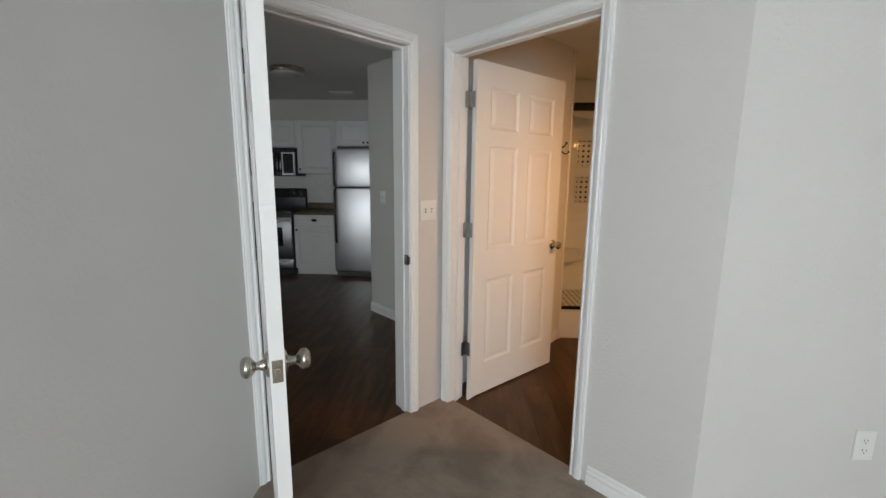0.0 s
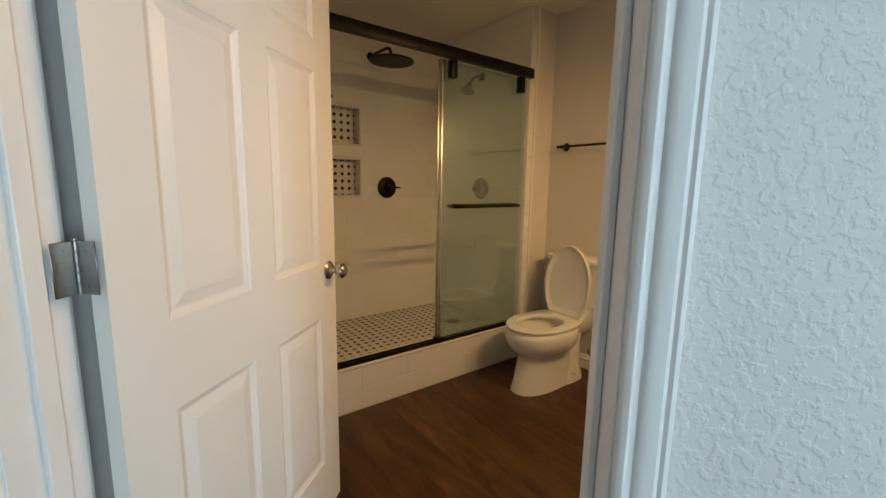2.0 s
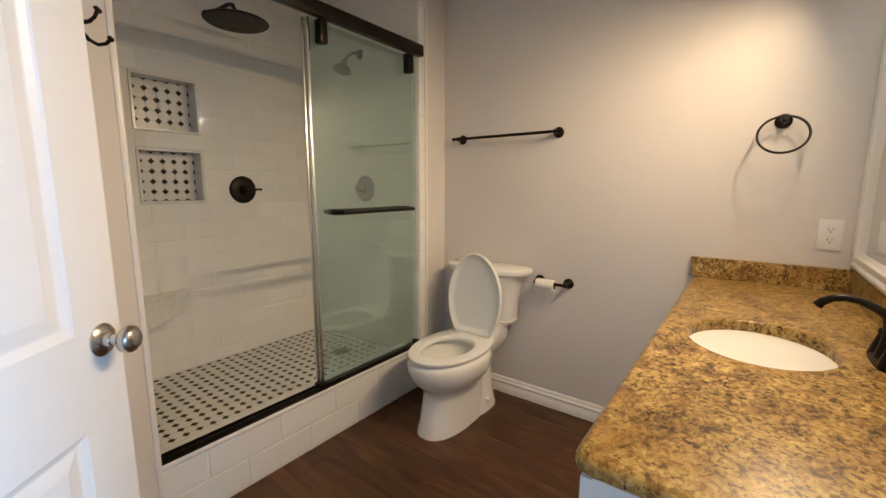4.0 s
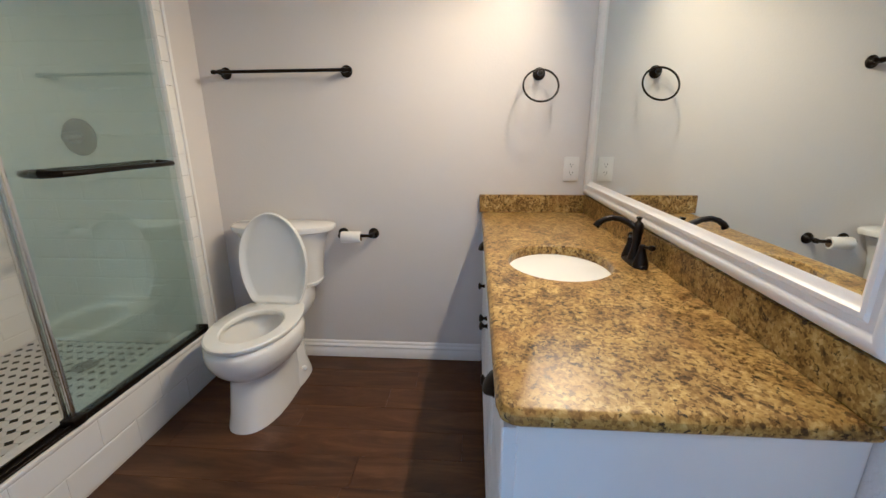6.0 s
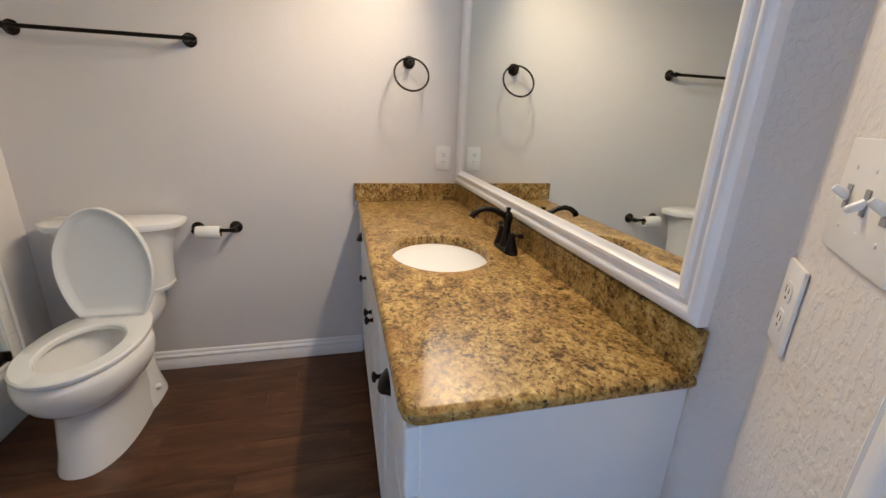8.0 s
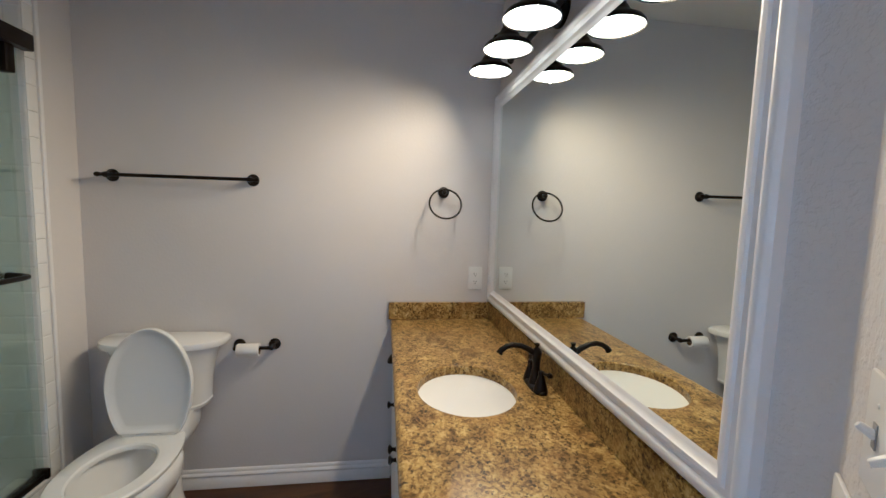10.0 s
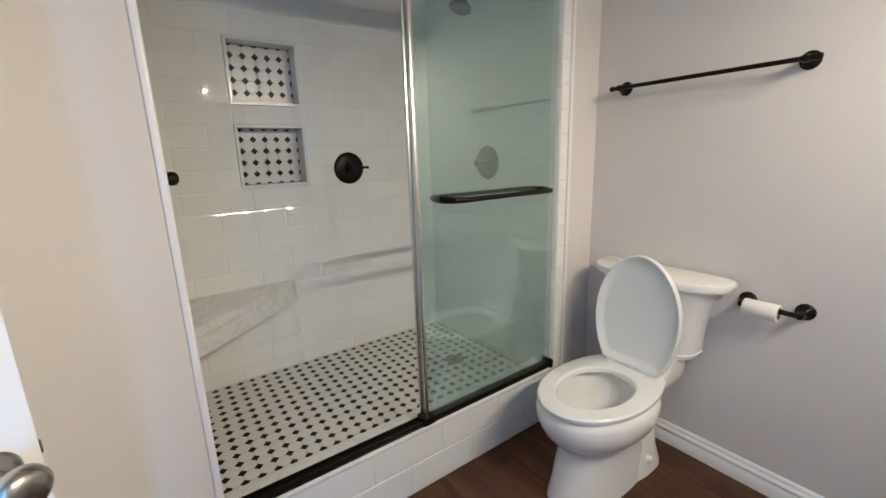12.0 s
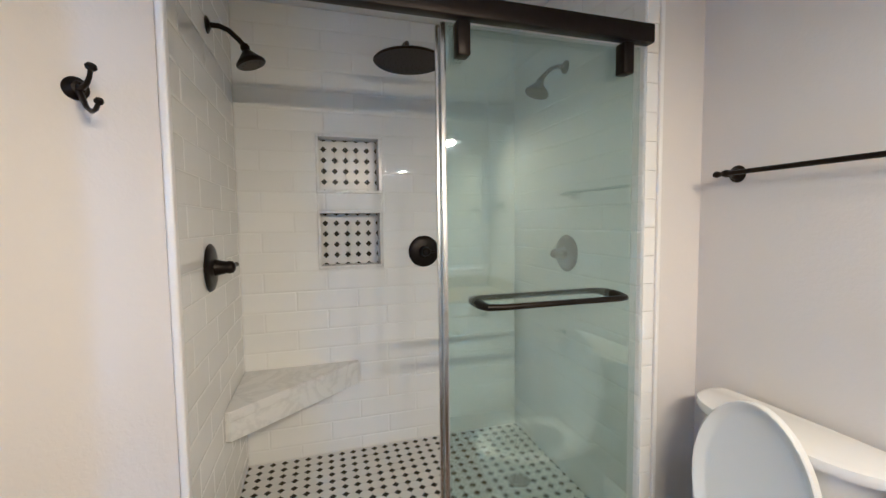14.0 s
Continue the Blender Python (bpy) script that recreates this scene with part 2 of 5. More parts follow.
def plank_wood():
    m, t, p = material("dark_walnut_plank", (0.07, 0.03, 0.015), 0.34)
    oi = t.nodes.new("ShaderNodeObjectInfo")
    v = coords(t, (0.8, 4.5, 4.5))
    off = t.nodes.new("ShaderNodeVectorMath")
    off.operation = "ADD"
    sc = t.nodes.new("ShaderNodeVectorMath")
    sc.operation = "SCALE"
    sc.inputs["Scale"].default_value = 37.0
    cmb = t.nodes.new("ShaderNodeCombineXYZ")
    for k in range(3):
        t.links.new(oi.outputs["Random"], cmb.inputs[k])
    t.links.new(cmb.outputs[0], sc.inputs[0])
    t.links.new(v, off.inputs[0])
    t.links.new(sc.outputs[0], off.inputs[1])
    vec = off.outputs[0]
    grain = ramp(t, noise_tex(t, vec, 1.9, 9, 0.64, 1.6), [(0.34, (0.026, 0.0105, 0.0038)), (0.46, (0.048, 0.0205, 0.0068)), (0.56, (0.078, 0.035, 0.0115)), (0.70, (0.125, 0.060, 0.020))])
    fine = noise_tex(t, vec, 22, 5, 0.7)
    col = mix(t, 0.22, grain, mix(t, fine, (0.035, 0.015, 0.007), (0.14, 0.065, 0.028)))
    tone = mix(t, oi.outputs["Random"], (1.0, 0.99, 0.98), (1.34, 1.31, 1.28))
    t.links.new(mix(t, 1.0, col, tone, "MULTIPLY"), p.inputs["Base Color"])
    p.inputs["Specular IOR Level"].default_value = 0.36
    bump(t, p, fine, 0.06, 0.002)
    return m


M_WOOD = plank_wood()


def carpet():
    m, t, p = material("beige_carpet_pile", (0.36, 0.29, 0.23), 0.95)
    v = coords(t)
    soil = ramp(t, noise_tex(t, v, 3.2, 5, 0.6, 0.5), [(0.36, (0.21, 0.165, 0.13)), (0.56, (0.44, 0.36, 0.29))])
    tuft = noise_tex(t, v, 190, 3, 0.7)
    t.links.new(mix(t, 0.45, soil, mix(t, tuft, (0.20, 0.15, 0.12), (0.60, 0.50, 0.41))), p.inputs["Base Color"])
    bump(t, p, tuft, 0.9, 0.012)
    return m


M_CARPET = carpet()


def shower_glass():
    m, t, p = material("green_tinted_glass", (0.80, 0.90, 0.86), 0.02)
    out = t.nodes["Material Output"]
    tr = node(t, "ShaderNodeBsdfTransparent", Color=(0.905, 0.953, 0.948, 1))
    gl = node(t, "ShaderNodeBsdfGlossy", Color=(0.95, 1.0, 0.98, 1), Roughness=0.015)
    df = node(t, "ShaderNodeBsdfDiffuse", Color=(0.76, 0.84, 0.82, 1))
    lw = node(t, "ShaderNodeLayerWeight", Blend=0.5)
    pw = t.nodes.new("ShaderNodeMath")
    pw.operation = "POWER"
    pw.inputs[1].default_value = 4.0
    t.links.new(lw.outputs["Facing"], pw.inputs[0])
    fr = t.nodes.new("ShaderNodeMapRange")
    fr.inputs["To Min"].default_value, fr.inputs["To Max"].default_value = 0.075, 0.9
    t.links.new(pw.outputs[0], fr.inputs["Value"])
    # A thin diffuse share stands in for the veil of reflections over the panes.
    veil = t.nodes.new("ShaderNodeMixShader")
    v = coords(t)
    hz = t.nodes.new("ShaderNodeMapRange")
    hz.inputs["To Min"].default_value, hz.inputs["To Max"].default_value = 0.018, 0.030
    t.links.new(noise_tex(t, v, 3.5, 4), hz.inputs["Value"])
    t.links.new(hz.outputs[0], veil.inputs[0])
    t.links.new(tr.outputs[0], veil.inputs[1])
    t.links.new(df.outputs[0], veil.inputs[2])
    both = t.nodes.new("ShaderNodeMixShader")
    t.links.new(fr.outputs[0], both.inputs[0])
    t.links.new(veil.outputs[0], both.inputs[1])
    t.links.new(gl.outputs[0], both.inputs[2])
    t.links.new(both.outputs[0], out.inputs["Surface"])
    return m


M_GLASS = shower_glass()
M_MIRROR = material("silvered_mirror", (0.86, 0.90, 0.87), 0.012, 1.0)[0]
M_BLACKGL = material("black_oven_glass", grey(0.01), 0.08)[0]
M_BLACKPL = plain_paint("black_plastic", (0.02, 0.02, 0.021), 0.35)
M_KCOUNT = granite("brown_kitchen_granite", 0.35)


def glowing(name, col, strength):
    m, t, p = material(name, (0.9, 0.9, 0.88), 0.4)
    p.inputs["Emission Color"].default_value = (*col, 1)
    p.inputs["Emission Strength"].default_value = strength
    return m


M_SHADEIN = glowing("lit_opal_glass", (1.0, 0.70, 0.42), 9.0)
M_SHADE = glowing("glowing_glass_liner", (1.0, 0.68, 0.38), 2.2)
M_PAPER = plain_paint("toilet_paper", (0.84, 0.83, 0.81), 0.95, 0.3)
M_CARD = material("brown_card", (0.30, 0.21, 0.13), 0.9)[0]
M_WATER = ceramic("bowl_water", (0.55, 0.56, 0.53), 0.02)
M_PANE = glowing("window_pane_sky", (0.85, 0.92, 1.0), 3.0)
M_OPAL = plain_paint("opal_lamp_glass", (0.62, 0.60, 0.56), 0.3)

# ---------------------------------------------------------------- plan
Q = math.sqrt(0.5)
CX, CY = 0.3225, 2.9325            # bedroom corner between the two doors
H, KH = 2.42, 2.47                 # ceilings: bathroom and bedroom, kitchen
TH = 0.1167                        # stud wall


def bd(u, d=0.0):
    """Bath-door wall: u along it from the corner, d into the bathroom."""
    return (CX + (u + d) * Q, CY + (d - u) * Q)


def kd(v, d=0.0):
    """Kitchen-door wall: v along it from the corner, d into the kitchen."""
    return (CX - (v + d) * Q, CY + (d - v) * Q)


def structure(name, bm, mat, label, category):
    return tagged(part(name, bm, mat), label, category, kind="structure")


def wall(name, feet, label="painted drywall wall with orange-peel texture", mat=None):
    bm = B()
    for foot, z0, z1 in feet:
        prism(bm, foot, z0, z1)
    return structure(name, bm, mat or M_WALL, label, "wall")


DOOR_H = 2.080
U0, U1 = 0.074, 0.917              # bath doorway
V0, V1 = 0.258, 1.078              # kitchen doorway
JT = 0.012                         # lining of the doorways
wall("wall_bath_door", [
    ([bd(0), bd(U0 - JT), bd(U0 - JT, TH), (0.37, 3.05)], 0, H + 0.1),
    ([bd(U0 - JT), bd(U1 + JT), bd(U1 + JT, TH), bd(U0 - JT, TH)], DOOR_H + JT, H + 0.1),
    ([bd(U1 + JT), (1.335, 1.92), (1.345, 2.105), bd(U1 + JT, TH)], 0, H + 0.1)], "grey painted wall around the bathroom doorway")
wall("wall_kitchen_door", [
    ([bd(0), (0.37, 3.05), kd(0, 0.134), kd(V0 - JT, 0.134), kd(V0 - JT)], 0, KH + 0.05),
    ([kd(V0 - JT), kd(V0 - JT, 0.134), kd(V1 + JT, 0.134), kd(V1 + JT)], DOOR_H + JT, KH + 0.05),
    ([kd(V1 + JT), kd(V1 + JT, 0.134), (-0.62, 2.18), (-0.62, 2.08), (-0.47, 2.14)], 0, KH + 0.05)], "grey painted wall around the kitchen doorway")
wall("wall_bath_west", [([(0.37, 3.05), (1.314, 3.994), (1.314, 4.019), (1.18, 4.019), kd(0, 0.134)], 0, H + 0.1)], "warm grey painted wall with a robe hook", M_WALLB)
wall("wall_bedroom_west", [([(-0.47, 2.14), (-0.62, 2.08), (-0.62, -3.1), (-0.47, -3.1)], 0, H + 0.1)], "grey painted wall behind the open door", M_WALLB)
wall("wall_vanity", [([(1.335, 1.92), (5.0, 1.92), (5.0, 2.105), (1.345, 2.105)], 0, H + 0.1)], "painted wall behind the vanity mirror")
wall("wall_bath_east", [([(3.0, 2.105), (3.12, 2.105), (3.12, 5.16), (3.0, 5.16)], 0, H + 0.1)], "greige painted wall with towel bar and ring", M_WALLB)
wall("wall_shower_wing", [([(2.757, 4.024), (2.80, 4.024), (2.80, 4.02), (3.0, 4.02), (3.0, 4.14), (2.757, 4.14)], 0, H + 0.1), ([(2.757, 4.14), (2.87, 4.14), (2.87, 5.16), (2.757, 5.16)], 0, H + 0.1)], "painted wall beside the shower", M_WALLB)
wall("wall_shower_west", [([(1.18, 4.02), (1.288, 4.02), (1.288, 5.16), (1.18, 5.16)], 0, H + 0.1)], "shower side wall")
NX0, NX1 = 1.672, 1.974
NICHES = [(1.158, 1.430), (1.540, 1.810)]
feet = [([(1.288, 5.012), (NX0, 5.012), (NX0, 5.16), (1.288, 5.16)], 0, H + 0.1), ([(NX1, 5.012), (2.757, 5.012), (2.757, 5.16), (NX1, 5.16)], 0, H + 0.1)]
zs = [0] + [z for n in NICHES for z in n] + [H + 0.1]
for z0, z1 in zip(zs[::2], zs[1::2]):
    feet.append(([(NX0, 5.012), (NX1, 5.012), (NX1, 5.16), (NX0, 5.16)], z0, z1))
for z0, z1 in NICHES:
    feet.append(([(NX0, 5.10), (NX1, 5.10), (NX1, 5.16), (NX0, 5.16)], z0, z1))
wall("wall_shower_north", feet, "shower back wall with two recessed niches")
wall("wall_bedroom_east", [([(4.9, -3.1), (5.02, -3.1), (5.02, 1.92), (4.9, 1.92)], 0, H + 0.1)])
wall("wall_bedroom_south", [([(-0.62, -3.12), (-0.2, -3.12), (-0.2, -3.0), (-0.62, -3.0)], 0, H + 0.1), ([(1.4, -3.12), (5.02, -3.12), (5.02, -3.0), (1.4, -3.0)], 0, H + 0.1),
     ([(-0.2, -3.12), (1.4, -3.12), (1.4, -3.0), (-0.2, -3.0)], 0, 0.7), ([(-0.2, -3.12), (1.4, -3.12), (1.4, -3.0), (-0.2, -3.0)], 2.2, H + 0.1)])
wall("wall_hall_closet", [([(-0.49, 4.68), (0.75, 3.44), (0.84, 3.53), (-0.37, 4.74), (-0.37, 6.9), (-0.49, 6.9)], 0, KH + 0.05)], "grey painted hall wall", M_KWALL)
wall("wall_kitchen_north", [([(-4.4, 6.80), (-0.37, 6.80), (-0.37, 6.92), (-4.4, 6.92)], 0, KH + 0.05)], "painted kitchen wall", M_KWALL)
wall("wall_kitchen_west", [([(-3.93, -3.1), (-3.81, -3.1), (-3.81, 6.9), (-3.93, 6.9)], 0, KH + 0.05)], "painted kitchen wall", M_KWALL)
wall("wall_living_south", [([(-4.5, -3.12), (-3.7, -3.12), (-3.7, -3.0), (-4.5, -3.0)], 0, KH + 0.05), ([(-1.5, -3.12), (-0.62, -3.12), (-0.62, -3.0), (-1.5, -3.0)], 0, KH + 0.05),
     ([(-3.7, -3.12), (-1.5, -3.12), (-1.5, -3.0), (-3.7, -3.0)], 0, 0.08), ([(-3.7, -3.12), (-1.5, -3.12), (-1.5, -3.0), (-3.7, -3.0)], 2.2, KH + 0.05)], "painted living room wall", M_KWALL)

bm = B()
prism(bm, [bd(0, 0.06), (0.33, 3.0), (1.18, 3.99), (1.18, 5.14), (3.10, 5.14), (3.10, 2.02), (1.31, 2.02)], H, H + 0.06)
structure("ceiling_bath", bm, M_CEIL, "off-white textured bathroom ceiling", "ceiling")
bm = B()
prism(bm, [(-0.55, -3.1), (4.95, -3.1), (4.95, 2.02), (1.31, 2.02), bd(0, 0.06), (-0.55, 2.11)], H, H + 0.06)
structure("ceiling_bedroom", bm, M_CEIL, "white textured bedroom ceiling", "ceiling")
bm = B()
prism(bm, [(-4.45, -3.1), (-0.55, -3.1), (-0.55, 2.11), (0.30, 2.98), (0.80, 3.48), (-0.42, 4.72), (-0.42, 6.88), (-4.45, 6.88)], KH, KH + 0.05)
structure("ceiling_kitchen", bm, M_CEIL, "white kitchen ceiling", "ceiling")

for nm, x0, x1, z0, z1 in (("window_1", -0.2, 1.4, 0.7, 2.2), ("window_2", -3.7, -1.5, 0.08, 2.2)):
    w = thing(nm, pose(0, -3.06, 0), "bright window with a white frame", "window", kind="structure")
    bm = B()
    for a, b, c, d in ((x0, x1, z0, z0 + 0.05), (x0, x1, z1 - 0.05, z1), (x0, x0 + 0.05, z0 + 0.05, z1 - 0.05), (x1 - 0.05, x1, z0 + 0.05, z1 - 0.05), ((x0 + x1) / 2 - 0.02, (x0 + x1) / 2 + 0.02, z0 + 0.05, z1 - 0.05)):
        bx(bm, a, b, -0.03, 0.03, c, d)
    part("window_frame", bm, M_TRIM, w)
    bm = B()
    bx(bm, x0 + 0.05, x1 - 0.05, -0.012, -0.004, z0 + 0.05, z1 - 0.05)
    part("pane", bm, M_PANE, w)

# ---------------------------------------------------------------- floors
fl = structure("floor_bath", prism(B(), [bd(0, 0.05), (0.37, 3.05), (1.31, 3.99), (1.31, 4.05), (3.0, 4.05), (3.0, 2.03), (1.32, 2.03)], -0.05, -0.012), M_GAP, "dark walnut plank floor", "floor")
kf = structure("floor_kitchen", prism(B(), [(-4.45, -3.1), (-0.55, -3.1), (-0.55, 2.10), kd(0.2, 0.02), (0.80, 3.48), (-0.42, 4.72), (-0.42, 6.88), (-4.45, 6.88)], -0.05, -0.012), M_GAP, "dark walnut plank floor", "floor")
bm = B()
prism(bm, [(-0.5, -3.05), (4.93, -3.05), (4.93, 1.96), (1.32, 1.96), bd(0.96, 0.04), bd(0.0, 0.04), kd(0.0, 0.02), kd(1.1, 0.02), (-0.5, 2.11)], -0.05, 0.008)
structure("floor_bedroom_carpet", bm, M_CARPET, "worn beige cut-pile carpet", "carpet")

# ---------------------------------------------------------------- trim
def base_run(name, pts, side):
    """Moulded baseboard along a polyline; side: +1 puts it on the left of the way."""
    prof = [(0.0, 0.0), (0.0145, 0.0), (0.0145, 0.046), (0.011, 0.050), (0.011, 0.055), (0.0145, 0.059), (0.012, 0.067), (0.007, 0.071), (0.007, 0.077), (0.003, 0.086), (0.0, 0.088)]
    bm = B()
    rings = []
    P = [Vector((x, y, 0)) for x, y in pts]
    for k, p in enumerate(P):
        ds = []
        if k > 0:
            ds.append((P[k] - P[k - 1]).normalized())
        if k < len(P) - 1:
            ds.append((P[k + 1] - P[k]).normalized())
        ns = [Vector((-d.y, d.x, 0)) * side for d in ds]
        n = sum(ns, Vector()).normalized()
        n = n / max(0.3, n.dot(ns[0]))
        rings.append([p + n * (a + 0.0005) + Vector((0, 0, z * 1.12)) for a, z in prof])
    loft(bm, rings)
    return structure(name, bm, M_TRIM, "white moulded baseboard", "baseboard")


base_run("baseboard_bath_east", [(3.0, 2.62), (3.0, 4.02), (2.80, 4.02)], 1)
base_run("baseboard_bath_west", [(1.310, 3.990), bd(0.13, 0.117)], -1)
base_run("baseboard_vanity_corner", [(1.41, 2.105), (1.345, 2.105), bd(1.02, TH + 0.004)], -1)
base_run("baseboard_corner", [kd(0.178), kd(0.004)], 1)
base_run("baseboard_bedroom", [bd(1.008), (1.335, 1.92), (4.9, 1.92)], -1)
base_run("baseboard_hall", [(0.70, 3.49), (-0.49, 4.68), (-0.49, 6.05)], 1)
base_run("baseboard_bedroom_west", [(-0.47, 2.12), (-0.47, -3.0)], -1)


CASE = [(0.0, 0.0), (0.0, 0.007), (0.003, 0.011), (0.009, 0.0135), (0.013, 0.0095), (0.019, 0.0095), (0.022, 0.014), (0.030, 0.0170), (0.040, 0.0180), (0.045, 0.0145), (0.049, 0.0175), (0.054, 0.0160), (0.057, 0.010), (0.057, 0.0)]


def casing(name, m, w, h):
    """Moulded casing round an opening w wide and h high: local x along the wall, -y off it."""
    ob = thing(name, m, "white moulded door casing", "door casing", kind="structure")
    for nm, a, b, ma, mb in (("casing_leg", (0, 0), (0, h), None, 1), ("casing_leg", (w, 0), (w, h), None, 1), ("casing_head", (0, h), (w, h), 1, 1)):
        bm = B()
        ra, rb = [], []
        for off, out in CASE:
            o = off + 0.004
            if nm == "casing_head":
                ra.append((-o, -out, h + o))
                rb.append((w + o, -out, h + o))
            else:
                sx = -o if a[0] == 0 else w + o
                ra.append((sx, -out, 0))
                rb.append((sx, -out, h + o))
        loft(bm, [ra, rb])
        part(nm, bm, M_TRIM, ob)
    return ob


def jamb(name, m, w, h, d, stop):
    """Lining of an opening, d deep towards +y, with a door stop at that depth."""
    ob = thing(name, m, "white painted door jamb", "door jamb", kind="structure")
    t = 0.0
    for nm, q in (("jamb_side", (-0.0118, 0.0, h)), ("jamb_side", (w, w + 0.0118, h)), ("jamb_head", (-0.0118, w + 0.0118, None))):
        bm = B()
        bx(bm, q[0], q[1], -0.0015, d + 0.0015, 0 if q[2] else h, h if q[2] else h + 0.0118, 0.0015, 1)
        part(nm, bm, M_TRIM, ob)
    for nm, q in (("stop", (t, t + 0.011, 0, h - t)), ("stop", (w - t - 0.011, w - t, 0, h - t)), ("stop", (t + 0.011, w - t - 0.011, h - t - 0.011, h - t))):
        bm = B()
        bx(bm, q[0], q[1], stop - 0.032, stop, q[2], q[3], 0.002, 1)
        part(nm, bm, M_TRIM, ob)
    return ob


RB = -45.0                                   # turn of the bath-door wall, seen from the bedroom
casing("casing_bath_door_bedroom", pose(*bd(U0), 0, 0, 0, RB), U1 - U0, DOOR_H)
casing("casing_bath_door_bath", pose(*bd(U1, TH), 0, 0, 0, RB + 180), U1 - U0, DOOR_H)
jb = jamb("jamb_bath_door", pose(*bd(U0), 0, 0, 0, RB), U1 - U0, DOOR_H, TH, TH - 0.037)
casing("casing_kitchen_door", pose(*kd(V1), 0, 0, 0, 45), V1 - V0, DOOR_H)
casing("casing_kitchen_door_hall", pose(*kd(V0, 0.134), 0, 0, 0, 225), V1 - V0, DOOR_H)
jk = jamb("jamb_kitchen_door", pose(*kd(V1), 0, 0, 0, 45), V1 - V0, DOOR_H, 0.134, 0.07)


def strike(parent, x, y, z, sx, edge, sy=1):
    """Strike plate on a jamb face at x, with its curved lip at the edge (sy: towards +y or -y)."""
    bm = B()
    e = abs(edge - y)
    for a, b, c, d in ((-0.022, e, -0.029, -0.013), (-0.022, e, 0.013, 0.029), (-0.022, -0.013, -0.013, 0.013), (0.007, e, -0.013, 0.013)):
        bx(bm, x, x + sx * 0.0022, y + sy * a, y + sy * b, z + c, z + d)
    lip = [(0.0022, 0.0), (0.0015, 0.004), (-0.0005, 0.007), (-0.0035, 0.0085), (-0.0050, 0.007), (-0.0020, 0.005), (-0.0004, 0.003), (0.0, 0.0)]
    loft(bm, [[(x + sx * a, edge + sy * b, z + h) for a, b in lip] for h in (-0.022, -0.018, 0.018, 0.022)])
    part("strike_plate", bm, M_STRIKE, parent, "polished nickel strike plate")
    bm = B()
    bx(bm, x, x + sx * 0.0007, y - sy * 0.013, y + sy * 0.007, z - 0.013, z + 0.013)
    part("strike_hole", bm, M_CARD, parent)
    for dz in (-0.021, 0.021):
        bm = B()
        lathe(bm, [(0.0, 0.0), (0.004, 0.0), (0.0035, 0.0012), (0.0, 0.0014)], 10, aim((x + sx * 0.0022, y + 0.002, z + dz), (sx, 0, 0)))
        part("screw", bm, M_NICKEL, parent)


strike(jb, U1 - U0 - 0.0005, 0.094, 0.966, -1, TH + 0.0005)
strike(jk, V1 - V0 - 0.0005, 0.022, 0.945, -1, 0.0, -1)


def knob(parent, m, mat=None, lock=False):
    mat = mat or M_NICKEL
    bm = B()
    lathe(bm, [(0.0, 0.0), (0.033, 0.0), (0.033, 0.003), (0.028, 0.008), (0.015, 0.011), (0.013, 0.020), (0.0, 0.020)], 28, m)
    rose = part("knob_rosette", bm, mat, parent)
    bm = B()
    lathe(bm, [(0.0, 0.018), (0.011, 0.018), (0.011, 0.030), (0.017, 0.036), (0.025, 0.042), (0.0275, 0.050), (0.026, 0.058), (0.019, 0.0645), (0.010, 0.066), (0.0, 0.066)], 28, m)
    k = part("knob", bm, mat, parent, "round satin nickel door knob")
    if lock:
        bm = B()
        lathe(bm, [(0.0, 0.066), (0.007, 0.066), (0.006, 0.070), (0.0, 0.0705)], 14, m)
        part("lock_button", bm, mat, k)


